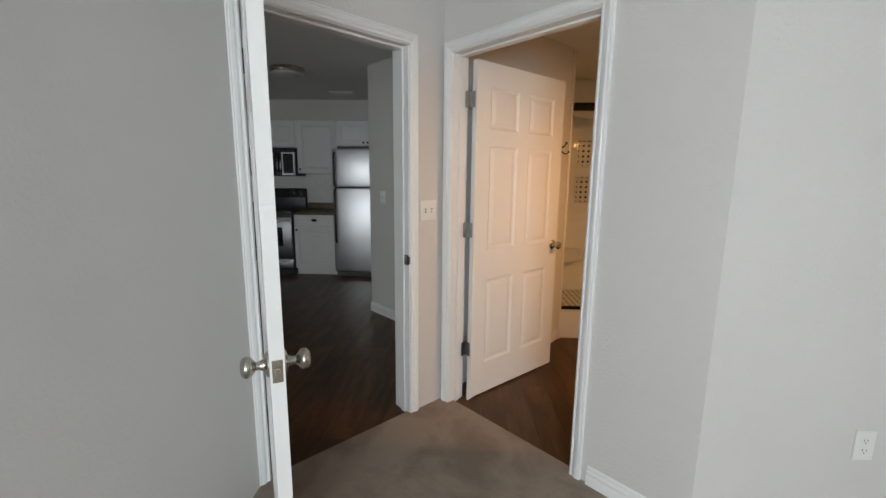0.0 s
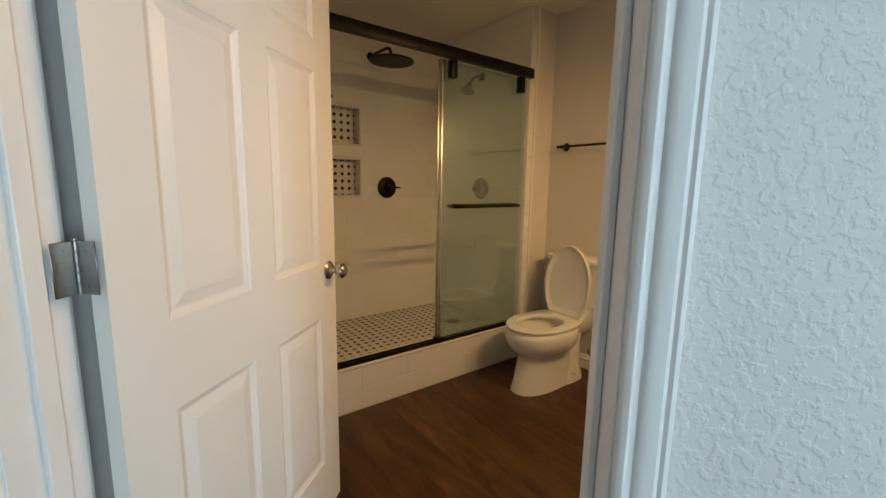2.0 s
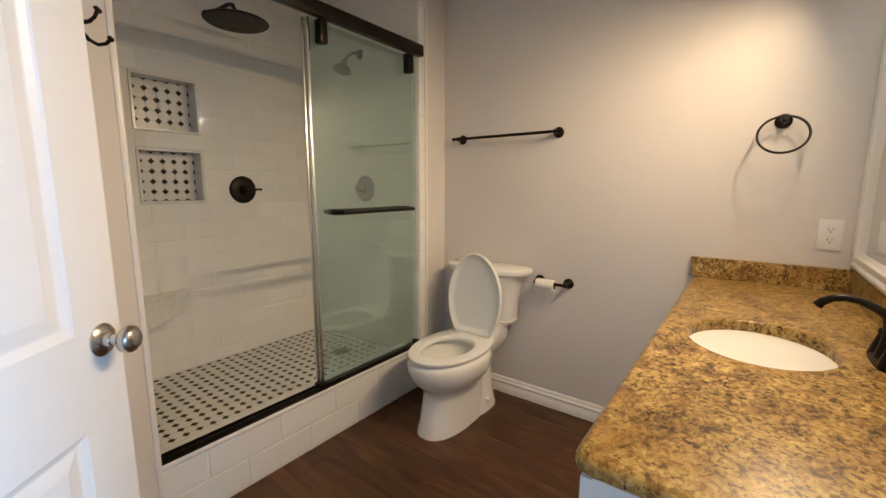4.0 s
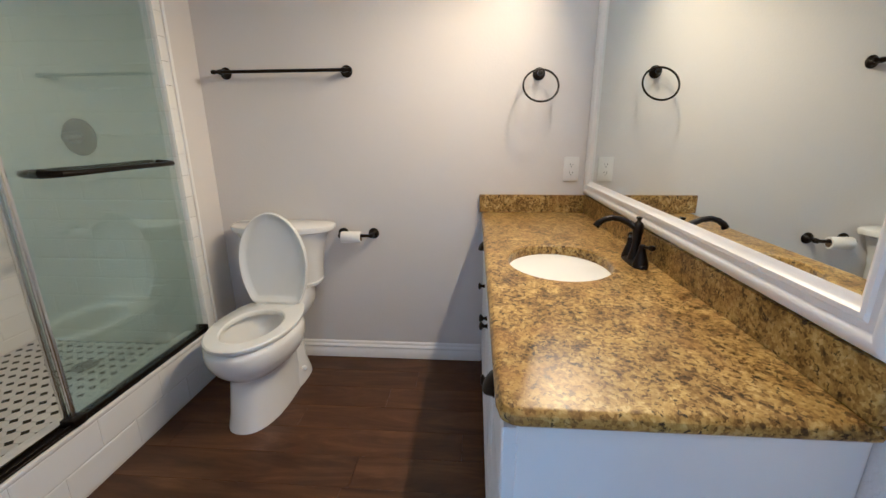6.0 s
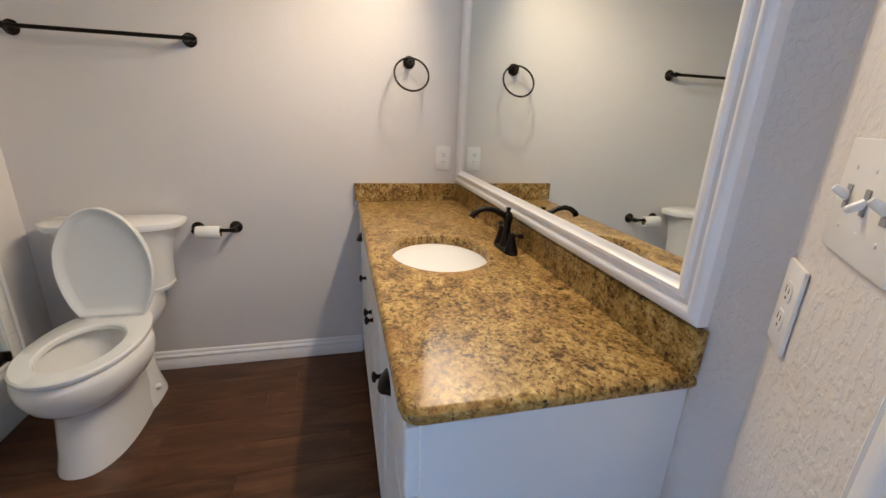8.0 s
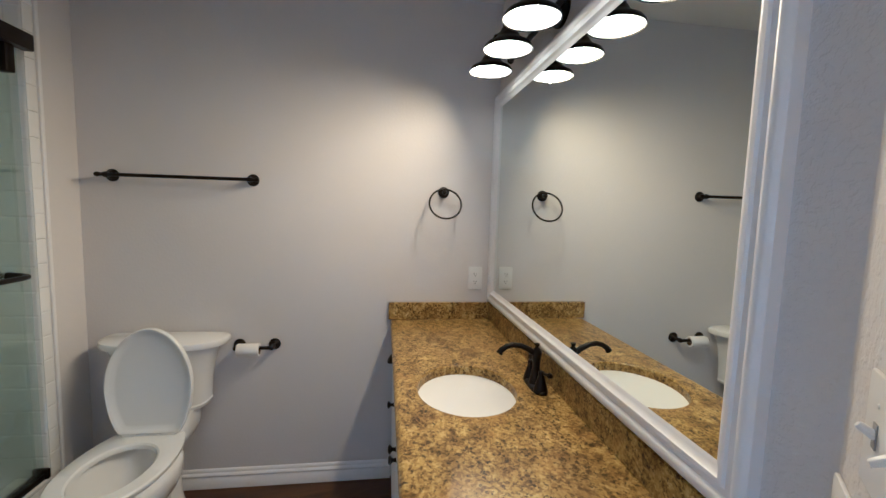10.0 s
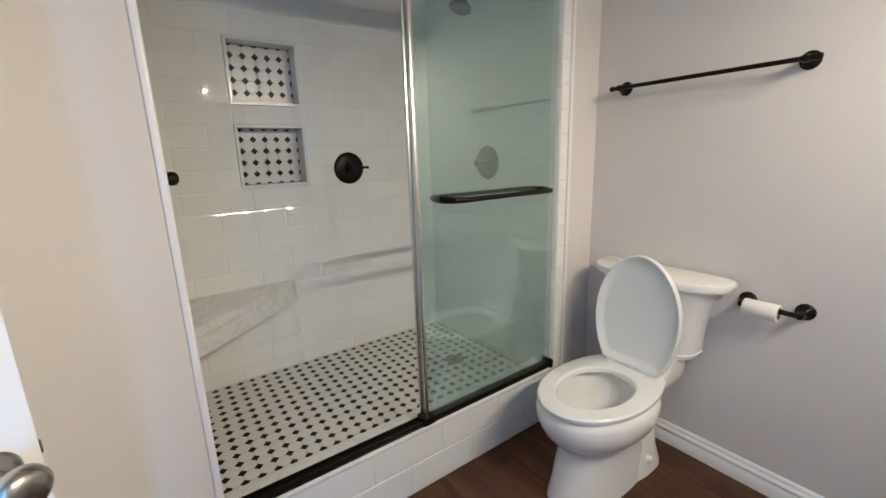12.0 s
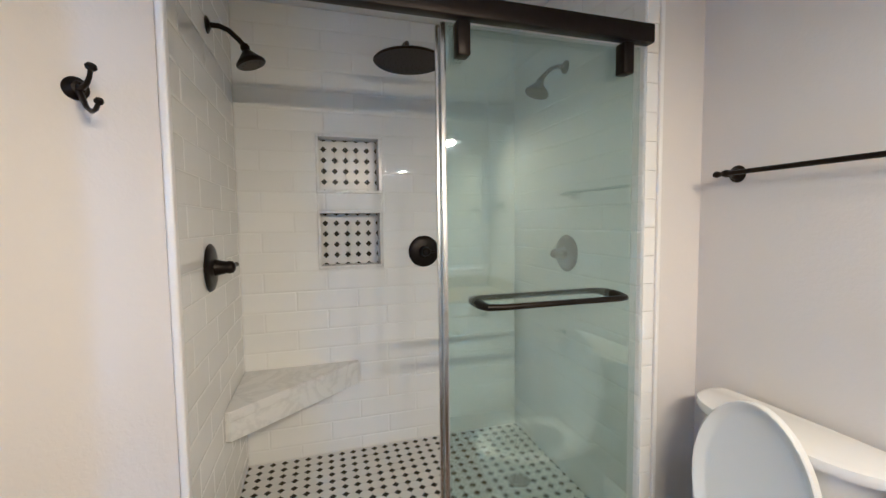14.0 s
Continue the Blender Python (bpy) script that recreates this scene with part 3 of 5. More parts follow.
def door_leaf(name, m, label, w, swing_lock, group):
    """Six-panel leaf: hinge edge at local x=0, thickness 0 to 0.035 in y, panels on both faces."""
    h, th = 2.052, 0.035
    d = thing(name, m, label, "door", group)
    st, mid, tw = 0.115, 0.105, (w - 0.115 * 2 - 0.105) / 2
    cols = [(st, st + tw), (st + tw + mid, w - st)]
    rows = [(0.21, 0.765), (0.955, 1.585), (1.68, 1.92)]
    xs = [0, cols[0][0], cols[0][1], cols[1][0], cols[1][1], w]
    zs_ = [0] + [z for r in rows for z in r] + [h]
    bm = B()
    for y in (0.0, th):
        for i in range(5):
            for j in range(7):
                if i in (1, 3) and j in (1, 3, 5):
                    continue
                bm.faces.new([bm.verts.new((x, y, z)) for x, z in ((xs[i], zs_[j]), (xs[i + 1], zs_[j]), (xs[i + 1], zs_[j + 1]), (xs[i], zs_[j + 1]))])
    for a, b in (((0, 0), (0, h)), ((w, 0), (w, h)), ((0, 0), (w, 0)), ((0, h), (w, h))):
        bm.faces.new([bm.verts.new(p) for p in ((a[0], 0, a[1]), (b[0], 0, b[1]), (b[0], th, b[1]), (a[0], th, a[1]))])
    bmesh.ops.remove_doubles(bm, verts=bm.verts, dist=1e-5)
    part("leaf", bm, M_DOOR, d, smooth=0)
    steps = [(0, 0), (0.004, 0.0035), (0.016, 0.0085), (0.020, 0.0085), (0.048, 0.003), (0.052, 0.003)]
    for c0, c1 in cols:
        for r0, r1 in rows:
            for y, sg in ((0.0, 1), (th, -1)):
                bm = B()
                nested(bm, c0, c1, r0, r1, steps, y, sg)
                part("panel", bm, M_DOOR, d, smooth=0)
    kx, kz = w - 0.052, 0.925
    knob(d, aim((kx, 0, kz), (0, -1, 0)), lock=swing_lock)
    knob(d, aim((kx, th, kz), (0, 1, 0)))
    bm = B()
    bx(bm, w, w + 0.0015, 0.005, 0.030, kz - 0.029, kz + 0.029)
    f = part("latch_plate", bm, M_NICKEL, d, "satin nickel latch plate")
    bm = B()
    bx(bm, w + 0.0015, w + 0.010, 0.011, 0.024, kz - 0.010, kz + 0.010, 0.002, 1)
    part("latch_bolt", bm, M_NICKEL, f)
    return d


def hinge(parent, z, at, a, b, mat):
    """Butt hinge on its pin beside the leaf's corner: plates lie along directions a and b (xy)."""
    px, py = at
    bm = B()
    for k in range(5):
        lathe(bm, [(0.0, 0.0), (0.0062, 0.0), (0.0062, 0.0168), (0.0, 0.0168)], 14, Matrix.Translation((px, py, z - 0.0445 + k * 0.0178)))
    lathe(bm, [(0.0, 0.0), (0.0055, 0.0), (0.005, 0.004), (0.0, 0.005)], 12, Matrix.Translation((px, py, z + 0.0445)))
    hg = part("hinge", bm, mat, parent, "satin nickel butt hinge")
    for d in (a, b):
        bm = B()
        bx(bm, 0.003, 0.040, -0.0009, 0.0009, z - 0.0445, z + 0.0445, 0.0006, 1)
        for v in bm.verts:
            c, s_ = d
            x, y = v.co.x, v.co.y
            v.co.x, v.co.y = px + x * c - y * s_, py + x * s_ + y * c
        part("hinge_leaf", bm, mat, hg)
        for dz, dx in ((-0.03, 0.018), (0.0, 0.030), (0.03, 0.018)):
            bm = B()
            lathe(bm, [(0.0, -0.0018), (0.0036, -0.0018), (0.0036, 0.0018), (0.0, 0.0018)], 10, aim((px + dx * d[0], py + dx * d[1], z + dz), (-d[1], d[0], 0)))
            part("screw", bm, mat, hg)
    return hg


HX, HY = bd(0.091, TH + 0.007)
BATH_DOOR = door_leaf("door_bath", pose(HX, HY, 0.012, 0, 0, 41.5) @ pose(0.012, -0.040, 0), "white six-panel bathroom door standing open against the wall", 0.838, False, "interior doors")
for z in (0.330, 1.086, 1.836):
    hinge(BATH_DOOR, z, (-0.013, 0.039), (0.0, -1.0), (-0.998, -0.06), M_HINGE)
KX, KY = kd(1.077, -0.008)
KITCHEN_DOOR = door_leaf("door_kitchen", pose(KX, KY, 0.012, 0, 0, -62.5), "white six-panel door standing open in the bedroom", 0.86, False, "interior doors")
for z in (0.330, 1.086, 1.836):
    hinge(KITCHEN_DOOR, z, (-0.006, -0.004), (0.0, 1.0), (-0.29, 0.957), M_BRONZE)


# ---------------------------------------------------------------- switches and outlets
def cover_plate(name, m, w, h, label, kind, gangs=1):
    """Wall plate: local x along the wall, -y off it, z up."""
    ob = thing(name, m, label, "light switch" if kind == "toggle" else "outlet")
    bm = B()
    bx(bm, -w / 2, w / 2, -0.006, 0.0, -h / 2, h / 2, 0.0025, 2)
    pl = part("plate", bm, M_PLATE, ob)
    for g in range(gangs):
        gx = (g - (gangs - 1) / 2) * 0.046
        if kind == "toggle":
            bm = B()
            bx(bm, gx - 0.0055, gx + 0.0055, -0.0072, -0.006, -0.0125, 0.0125)
            part("toggle_slot", bm, M_TOGGLE_SHADE, ob)
            bm = B()
            lathe(bm, [(0.0, 0.0), (0.0052, 0.0), (0.0042, 0.014), (0.0030, 0.016), (0.0, 0.016)], 8, aim((gx, -0.006, 0), (0, -1, 0.65 if g % 2 == 0 else -0.65)))
            part("toggle", bm, M_PLATE, ob)
        else:
            for dz in (-0.0195, 0.0195):
                bm = B()
                loft(bm, [[(gx + x, -0.0075 if k else -0.006, dz + z) for x, z in [(0.0168 * math.cos(a), max(-0.0135, min(0.0135, 0.0168 * math.sin(a)))) for a in [2 * math.pi * j / 24 for j in range(24)]]] for k in range(2)])
                rc = part("receptacle", bm, M_PLATE, ob)
                for sx, hh in ((-0.0065, 0.009), (0.0065, 0.007)):
                    bm = B()
                    bx(bm, gx + sx - 0.0011, gx + sx + 0.0011, -0.0079, -0.0075, dz - hh / 2 + 0.003, dz + hh / 2 + 0.003)
                    part("slot", bm, M_SLOT, rc)
                bm = B()
                lathe(bm, [(0.0, 0.0), (0.0024, 0.0), (0.0024, 0.0004), (0.0, 0.0004)], 10, aim((gx, -0.0075, dz - 0.008), (0, -1, 0)))
                part("slot", bm, M_SLOT, rc)
        for dz in ((-0.03, 0.03) if kind == "toggle" else (0.0,)):
            bm = B()
            lathe(bm, [(0.0, 0.0), (0.0028, 0.0), (0.0022, 0.001), (0.0, 0.0012)], 10, aim((gx, -0.006, dz), (0, -1, 0)))
            part("screw", bm, M_PLATE, ob)
    return ob


cover_plate("light_switch", pose(0.240, 2.850, 1.221, 0, 0, 45), 0.116, 0.116, "white double toggle light switch plate beside the door casing", "toggle", 2)
cover_plate("outlet", pose(1.928, 1.92, 0.448), 0.072, 0.117, "white duplex outlet low on the bedroom wall", "duplex")
cover_plate("outlet", pose(3.0, 2.198, 1.063, 0, 0, -90), 0.072, 0.117, "white duplex outlet above the granite backsplash", "duplex")
cover_plate("outlet", pose(*bd(1.262, 0.1358), 1.047, 0, 0, 138.3), 0.072, 0.117, "white duplex outlet beside the bathroom door", "duplex")
cover_plate("light_switch", pose(*bd(1.133, 0.1284), 1.205, 0, 0, 138.3), 0.163, 0.116, "white triple toggle light switch plate beside the bathroom door", "toggle", 3)
cover_plate("light_switch", pose(-0.325, 4.515, 1.211, 0, 0, -45), 0.072, 0.116, "white single light switch on the hall wall", "toggle")


# ---------------------------------------------------------------- shower
SX0, SX1, SY0, SY1, SZ = 1.30, 2.745, 4.02, 5.0, 0.184
CURB = 0.266

pan = structure("shower_floor", prism(B(), [(1.288, 4.14), (2.757, 4.14), (2.757, 5.012), (1.288, 5.012)], 0.0, SZ - 0.004), M_GROUT, "mosaic tiled shower floor", "shower floor")
curb = thing("shower_curb", pose(0, 0, 0), "white tiled shower curb", "shower curb")
bm = B()
bx(bm, 1.29, 2.756, SY0 + 0.0028, 4.14, 0, CURB - 0.010)
part("curb_core", bm, M_GROUT, curb)
bm = B()
bx(bm, 1.336, 2.745, SY0 - 0.006, 4.142, CURB - 0.020, CURB, 0.006, 3)
part("curb_cap", bm, M_MARBLE, curb, "pale stone curb cap")

TILES = {}


def tile_mesh(w, h, bev=0.006):
    """A bevelled tile in the xz plane, face towards -y."""
    key = (round(w, 4), round(h, 4))
    if key not in TILES:
        bv = min(bev, w * 0.3, h * 0.3)
        bm = B()
        rings = []
        for ins, y in ((0.0, 0.010), (0.0, 0.0018), (0.0006, 0.0012), (bv, 0.0), (bv + 0.002, -0.0001)):
            rings.append([(ins, y, ins), (w - ins, y, ins), (w - ins, y, h - ins), (ins, y, h - ins)])
        loft(bm, rings, cap0=False)
        TILES[key] = mesh_of("tile", bm, M_TILE, 0)
    return TILES[key]


def put_tile(parent, m, w, h):
    ob = new("tile", tile_mesh(w, h))
    ob.parent = parent
    ob.matrix_basis = m
    return ob


TW, TILE_H, GR = 0.300, 0.0985, 0.0011
TOP = H - 0.002


def tile_wall(parent, m, width, z0, z1, holes=(), shift=0.0):
    """Running-bond tiles on a wall: local x along it from 0 to width, -y its face."""
    row, z = 0, z1
    while z > z0 + 0.012:
        zb = max(z0, z - TILE_H)
        x = -(TW / 2 if row % 2 else 0) - shift
        while x < width - 0.004:
            a, b = max(0.0, x), min(width, x + TW)
            spans = [(a, b, zb, z)]
            for hx0, hx1, hz0, hz1 in holes:
                nxt = []
                for q0, q1, s0, s1 in spans:
                    if q1 <= hx0 or q0 >= hx1 or s1 <= hz0 or s0 >= hz1:
                        nxt.append((q0, q1, s0, s1))
                        continue
                    if q0 < hx0:
                        nxt.append((q0, hx0, s0, s1))
                    if q1 > hx1:
                        nxt.append((hx1, q1, s0, s1))
                    if s0 < hz0:
                        nxt.append((max(q0, hx0), min(q1, hx1), s0, hz0))
                    if s1 > hz1:
                        nxt.append((max(q0, hx0), min(q1, hx1), hz1, s1))
                spans = nxt
            for q0, q1, s0, s1 in spans:
                if q1 - q0 > 0.012 and s1 - s0 > 0.010:
                    put_tile(parent, m @ pose(q0 + GR / 2, 0, s0 + GR / 2), q1 - q0 - GR, s1 - s0 - GR)
            x += TW
        z -= TILE_H
        row += 1


WALLS = {o.name: o for o in scene.objects}
HOLES = [(NX0 - SX0 - 0.012, NX1 - SX0 + 0.012, z0 - 0.012, z1 + 0.012) for z0, z1 in NICHES]


# ---- niches: marble trim and mosaic back
def mosaic_piece_meshes(p):
    """White octagon and black diamond of a mosaic with pitch p, lying in the xy plane."""
    d = 0.0161
    g = 0.0012
    h = p / 2 - g / 2
    c = d + g
    octo = [(h, -(h - c + 0.001)), (h, h - c + 0.001), (h - c + 0.001, h), (-(h - c + 0.001), h), (-h, h - c + 0.001), (-h, -(h - c + 0.001)), (-(h - c + 0.001), -h), (h - c + 0.001, -h)]
    bw = B()
    loft(bw, [[(x, y, 0) for x, y in octo], [(x, y, 0.0025) for x, y in octo], [(x * 0.96, y * 0.96, 0.0032) for x, y in octo]], cap0=False)
    bb = B()
    dia = [(d, 0), (0, d), (-d, 0), (0, -d)]
    loft(bb, [[(x, y, 0) for x, y in dia], [(x, y, 0.0026) for x, y in dia], [(x * 0.9, y * 0.9, 0.0033) for x, y in dia]], cap0=False)
    return mesh_of("mosaic_tile", bw, M_MOSW, 0), mesh_of("mosaic_dot", bb, M_MOSB, 0)


PITCH = 0.0555
OCTO, DOT = mosaic_piece_meshes(PITCH)


def clipped_octo(x0, x1, y0, y1, cx, cy, z, bm):
    """One mosaic tile cut to a rectangle, added to a joined mesh."""
    h = PITCH / 2 - 0.0006
    q = [(max(x0, cx - h), max(y0, cy - h)), (min(x1, cx + h), max(y0, cy - h)), (min(x1, cx + h), min(y1, cy + h)), (max(x0, cx - h), min(y1, cy + h))]
    if q[1][0] - q[0][0] < 0.004 or q[2][1] - q[1][1] < 0.004:
        return
    bx(bm, q[0][0], q[1][0], q[0][1], q[2][1], z, z + 0.0024)


def clipped_dot(x0, x1, y0, y1, cx, cy, z, bm):
    d = 0.0161
    pts = [(cx + d, cy), (cx, cy + d), (cx - d, cy), (cx, cy - d)]
    pts = [(min(max(x, x0), x1), min(max(y, y0), y1)) for x, y in pts]
    if max(p[0] for p in pts) - min(p[0] for p in pts) < 0.003 or max(p[1] for p in pts) - min(p[1] for p in pts) < 0.003:
        return
    prism(bm, pts, z, z + 0.0036)


def mosaic(parent, m, x0, x1, y0, y1, ox, oy, near=None):
    """Octagon and dot mosaic over a rectangle of the xy plane. near: a test for which pieces are parts of their own."""
    rest_w, rest_b = B(), B()
    i0, i1 = math.floor((x0 - ox) / PITCH) - 1, math.ceil((x1 - ox) / PITCH) + 1
    j0, j1 = math.floor((y0 - oy) / PITCH) - 1, math.ceil((y1 - oy) / PITCH) + 1
    for i in range(i0, i1 + 1):
        for j in range(j0, j1 + 1):
            for dot in (0, 1):
                cx, cy = ox + (i + 0.5 * dot) * PITCH, oy + (j + 0.5 * dot) * PITCH
                e = 0.0161 if dot else PITCH / 2
                if cx + e <= x0 or cx - e >= x1 or cy + e <= y0 or cy - e >= y1:
                    continue
                whole = cx - e >= x0 - 1e-4 and cx + e <= x1 + 1e-4 and cy - e >= y0 - 1e-4 and cy + e <= y1 + 1e-4
                if whole and (near is None or near(cx, cy)):
                    ob = new("mosaic_dot" if dot else "mosaic_tile", DOT if dot else OCTO)
                    ob.parent = parent
                    ob.matrix_basis = m @ pose(cx, cy, 0)
                elif dot:
                    clipped_dot(x0, x1, y0, y1, cx, cy, 0, rest_b)
                elif whole:
                    h = PITCH / 2 - 0.0006
                    k = h - 0.0167
                    prism(rest_w, [(cx + x, cy + y) for x, y in ((h, -k), (h, k), (k, h), (-k, h), (-h, k), (-h, -k), (-k, -h), (k, -h))], 0, 0.0032)
                else:
                    clipped_octo(x0, x1, y0, y1, cx, cy, 0, rest_w)
    for nm, bm, mt in (("mosaic_tiles", rest_w, M_MOSW), ("mosaic_dots", rest_b, M_MOSB)):
        if bm.verts:
            ob = part(nm, bm, mt, parent, smooth=0)
            ob.matrix_basis = m
            ob["kind"] = "stuff"
        else:
            bm.free()


for z0, z1 in NICHES:
    ni = thing("shower_niche", pose(NX0, 5.0, z0), "recessed shower niche with marble edging and black-dot mosaic", "shower niche", "shower niches")
    w, h = NX1 - NX0, z1 - z0
    for a, b, c, d in ((-0.0115, w + 0.0115, -0.0115, 0.003), (-0.0115, w + 0.0115, h - 0.003, h + 0.0115), (-0.0115, 0.003, 0.0035, h - 0.0035), (w - 0.003, w + 0.0115, 0.0035, h - 0.0035)):
        bm = B()
        bx(bm, a, b, -0.004, 0.0118, c, d, 0.0015, 1)
        part("niche_edge", bm, M_MARBLE, ni)
    bm = B()
    bx(bm, 0.001, w - 0.001, 0.092, 0.098, 0.001, h - 0.001)
    part("niche_back", bm, M_GROUT, ni)
    for a, b, c, d in ((0.0, w, 0.0, 0.003), (0.0, w, h - 0.003, h), (0.0, 0.003, 0.0035, h - 0.0035), (w - 0.003, w, 0.0035, h - 0.0035)):
        bm = B()
        bx(bm, a + 0.0004, b - 0.0004, 0.0121, 0.0915, c + 0.0004, d - 0.0004)
        part("niche_side", bm, M_MARBLE, ni)
    mosaic(ni, pose(0, 0.092, 0, 90, 0, 0), 0.0035, w - 0.0035, 0.0035, h - 0.0035, 0.055, 0.055 / 2 - 0.003)

# ---- corner bench
bench = thing("shower_bench", pose(SX0, SY1, 0), "white marble triangular corner bench in the shower", "shower bench")
bm = B()
foot = [(0.001, -0.001), (0.001, -0.455), (0.022, -0.462), (0.545, -0.020), (0.545, -0.001)]
prism(bm, foot, 0.622, 0.662)
bmesh.ops.bevel(bm, geom=bm.edges[:], offset=0.004, segments=2, affect="EDGES")
part("bench_slab", bm, M_MARBLE, bench)
bm = B()
prism(bm, [(0.001, -0.001), (0.001, -0.452), (0.022, -0.459), (0.540, -0.019), (0.540, -0.001)], 0.545, 0.6215)
part("bench_apron", bm, M_MARBLE, bench)

# ---- drain
dr = thing("shower_drain", pose(2.515, 4.495, SZ), "round grey metal shower drain", "drain")
bm = B()
lathe(bm, [(0.0, 0.0), (0.052, 0.0), (0.052, 0.003), (0.047, 0.0045), (0.0, 0.0045)], 28)
part("drain_plate", bm, M_NICKEL, dr)
for r, n in ((0.0, 1), (0.016, 6), (0.032, 12)):
    for k in range(n):
        a = 2 * math.pi * k / n
        bm = B()
        lathe(bm, [(0.0, 0.0), (0.0045, 0.0), (0.0045, 0.0006), (0.0, 0.0006)], 8, Matrix.Translation((r * math.cos(a), r * math.sin(a), 0.0045)))
        part("drain_hole", bm, M_SLOT, dr)


# ---- sliding glass door
enc = thing("shower_enclosure", pose(0, 0, 0), "frameless sliding glass shower door with dark bronze header and track", "shower door")
bm = B()
bx(bm, 1.336, 2.742, 3.974, 4.014, 1.953, 2.014, 0.006, 2)
part("header_rail", bm, M_BRONZE, enc, "dark bronze header rail")
bm = B()
bx(bm, 1.304, 2.741, 4.022, 4.068, CURB, CURB + 0.010, 0.002, 1)
bx(bm, 1.304, 2.741, 4.022, 4.028, CURB + 0.010, CURB + 0.024, 0.001, 1)
bx(bm, 1.304, 2.741, 4.062, 4.068, CURB + 0.010, CURB + 0.020, 0.001, 1)
part("bottom_track", bm, M_BRONZE, enc, "dark bronze bottom track")
for y, x0, x1, nm in ((4.036, 2.032, 2.735, "glass_panel"), (4.056, 2.022, 2.725, "glass_panel")):
    bm = B()
    bx(bm, x0, x1, y - 0.003, y + 0.003, CURB + 0.022, 1.959)
    g = part(nm, bm, M_GLASS, enc, "green-tinted sliding glass panel")
    g.visible_shadow = False
    bm = B()
    bx(bm, x0 - 0.008, x0 + 0.008, y - 0.006, y + 0.006, CURB + 0.022, 1.957, 0.003, 2)
    part("edge_strip", bm, M_CHROME, g, "polished metal edge strip")
for hx in (2.083, 2.652):
    bm = B()
    bx(bm, hx - 0.020, hx + 0.020, 3.988, 4.032, 1.853, 1.953, 0.005, 2)
    part("roller_hanger", bm, M_BRONZE, enc, "dark bronze roller hanger")
bm = B()
bx(bm, 2.006, 2.058, 4.010, 4.066, CURB + 0.006, CURB + 0.036, 0.005, 2)
part("bottom_guide", bm, M_BRONZE, enc)
bm = B()
bx(bm, 1.304, 1.322, 4.012, 4.070, CURB, CURB + 0.042, 0.004, 2)
part("track_end", bm, M_BRONZE, enc)
bm = B()
bx(bm, 2.724, 2.741, 4.012, 4.070, CURB, CURB + 0.042, 0.004, 2)
part("track_end", bm, M_BRONZE, enc)
for y0, yg in ((3.955, 4.033), (4.118, 4.059)):
    bm = B()
    pts = [(2.138, yg, 1.120), (2.138, (yg + y0) / 2, 1.120), (2.144, y0 + (0.01 if y0 < 4 else -0.01), 1.120), (2.185, y0, 1.120), (2.40, y0, 1.120), (2.60, y0, 1.120), (2.630, y0 + (0.01 if y0 < 4 else -0.01), 1.120), (2.636, (yg + y0) / 2, 1.120), (2.636, yg, 1.120)]
    tube(bm, pts, [0.016, 0.013, 0.011, 0.010, 0.009, 0.010, 0.011, 0.013, 0.016], 14)
    part("handle_bar", bm, M_BRONZE, enc, "dark bronze pull bar")

# white edge trim of the tiled opening
for x0, x1, y0, y1 in ((1.3145, 1.334, 3.992, 4.0225), (2.797, 2.814, 4.006, 4.022)):
    bm = B()
    bx(bm, x0, x1, y0, y1, 0.0, H - 0.002, 0.005, 3)
    structure("trim_shower_edge", bm, M_TRIM, "white pencil trim along the shower opening", "trim")


# ---- valves and shower heads (local: -y off the wall)
def valve(m, label):
    v = thing("shower_valve", m, label, "shower valve", "shower valves")
    bm = B()
    lathe(bm, [(0.0, 0.0), (0.083, 0.0), (0.084, 0.004), (0.078, 0.010), (0.060, 0.014), (0.030, 0.017), (0.0, 0.017)], 36, aim((0, 0, 0), (0, -1, 0)))
    part("escutcheon", bm, M_BRONZE, v)
    bm = B()
    lathe(bm, [(0.0, 0.014), (0.030, 0.014), (0.026, 0.030), (0.021, 0.052), (0.023, 0.060), (0.021, 0.072), (0.012, 0.080), (0.0, 0.082)], 24, aim((0, 0, 0), (0, -1, 0)))
    k = part("valve_hub", bm, M_BRONZE, v)
    bm = B()
    tube(bm, [(0.012, -0.062, 0.0), (0.045, -0.066, 0.001), (0.072, -0.068, 0.002), (0.084, -0.068, 0.002)], [0.009, 0.007, 0.006, 0.009], 12)
    part("lever", bm, M_BRONZE, k)
    return v


valve(pose(2.204, 4.999, 1.221), "round dark bronze shower valve on the back wall")
valve(pose(SX0 + 0.001, 4.445, 1.226, 0, 0, 90), "round dark bronze shower valve on the side wall")
valve(pose(SX1 - 0.001, 4.472, 1.229, 0, 0, -90), "round dark bronze shower valve behind the glass")


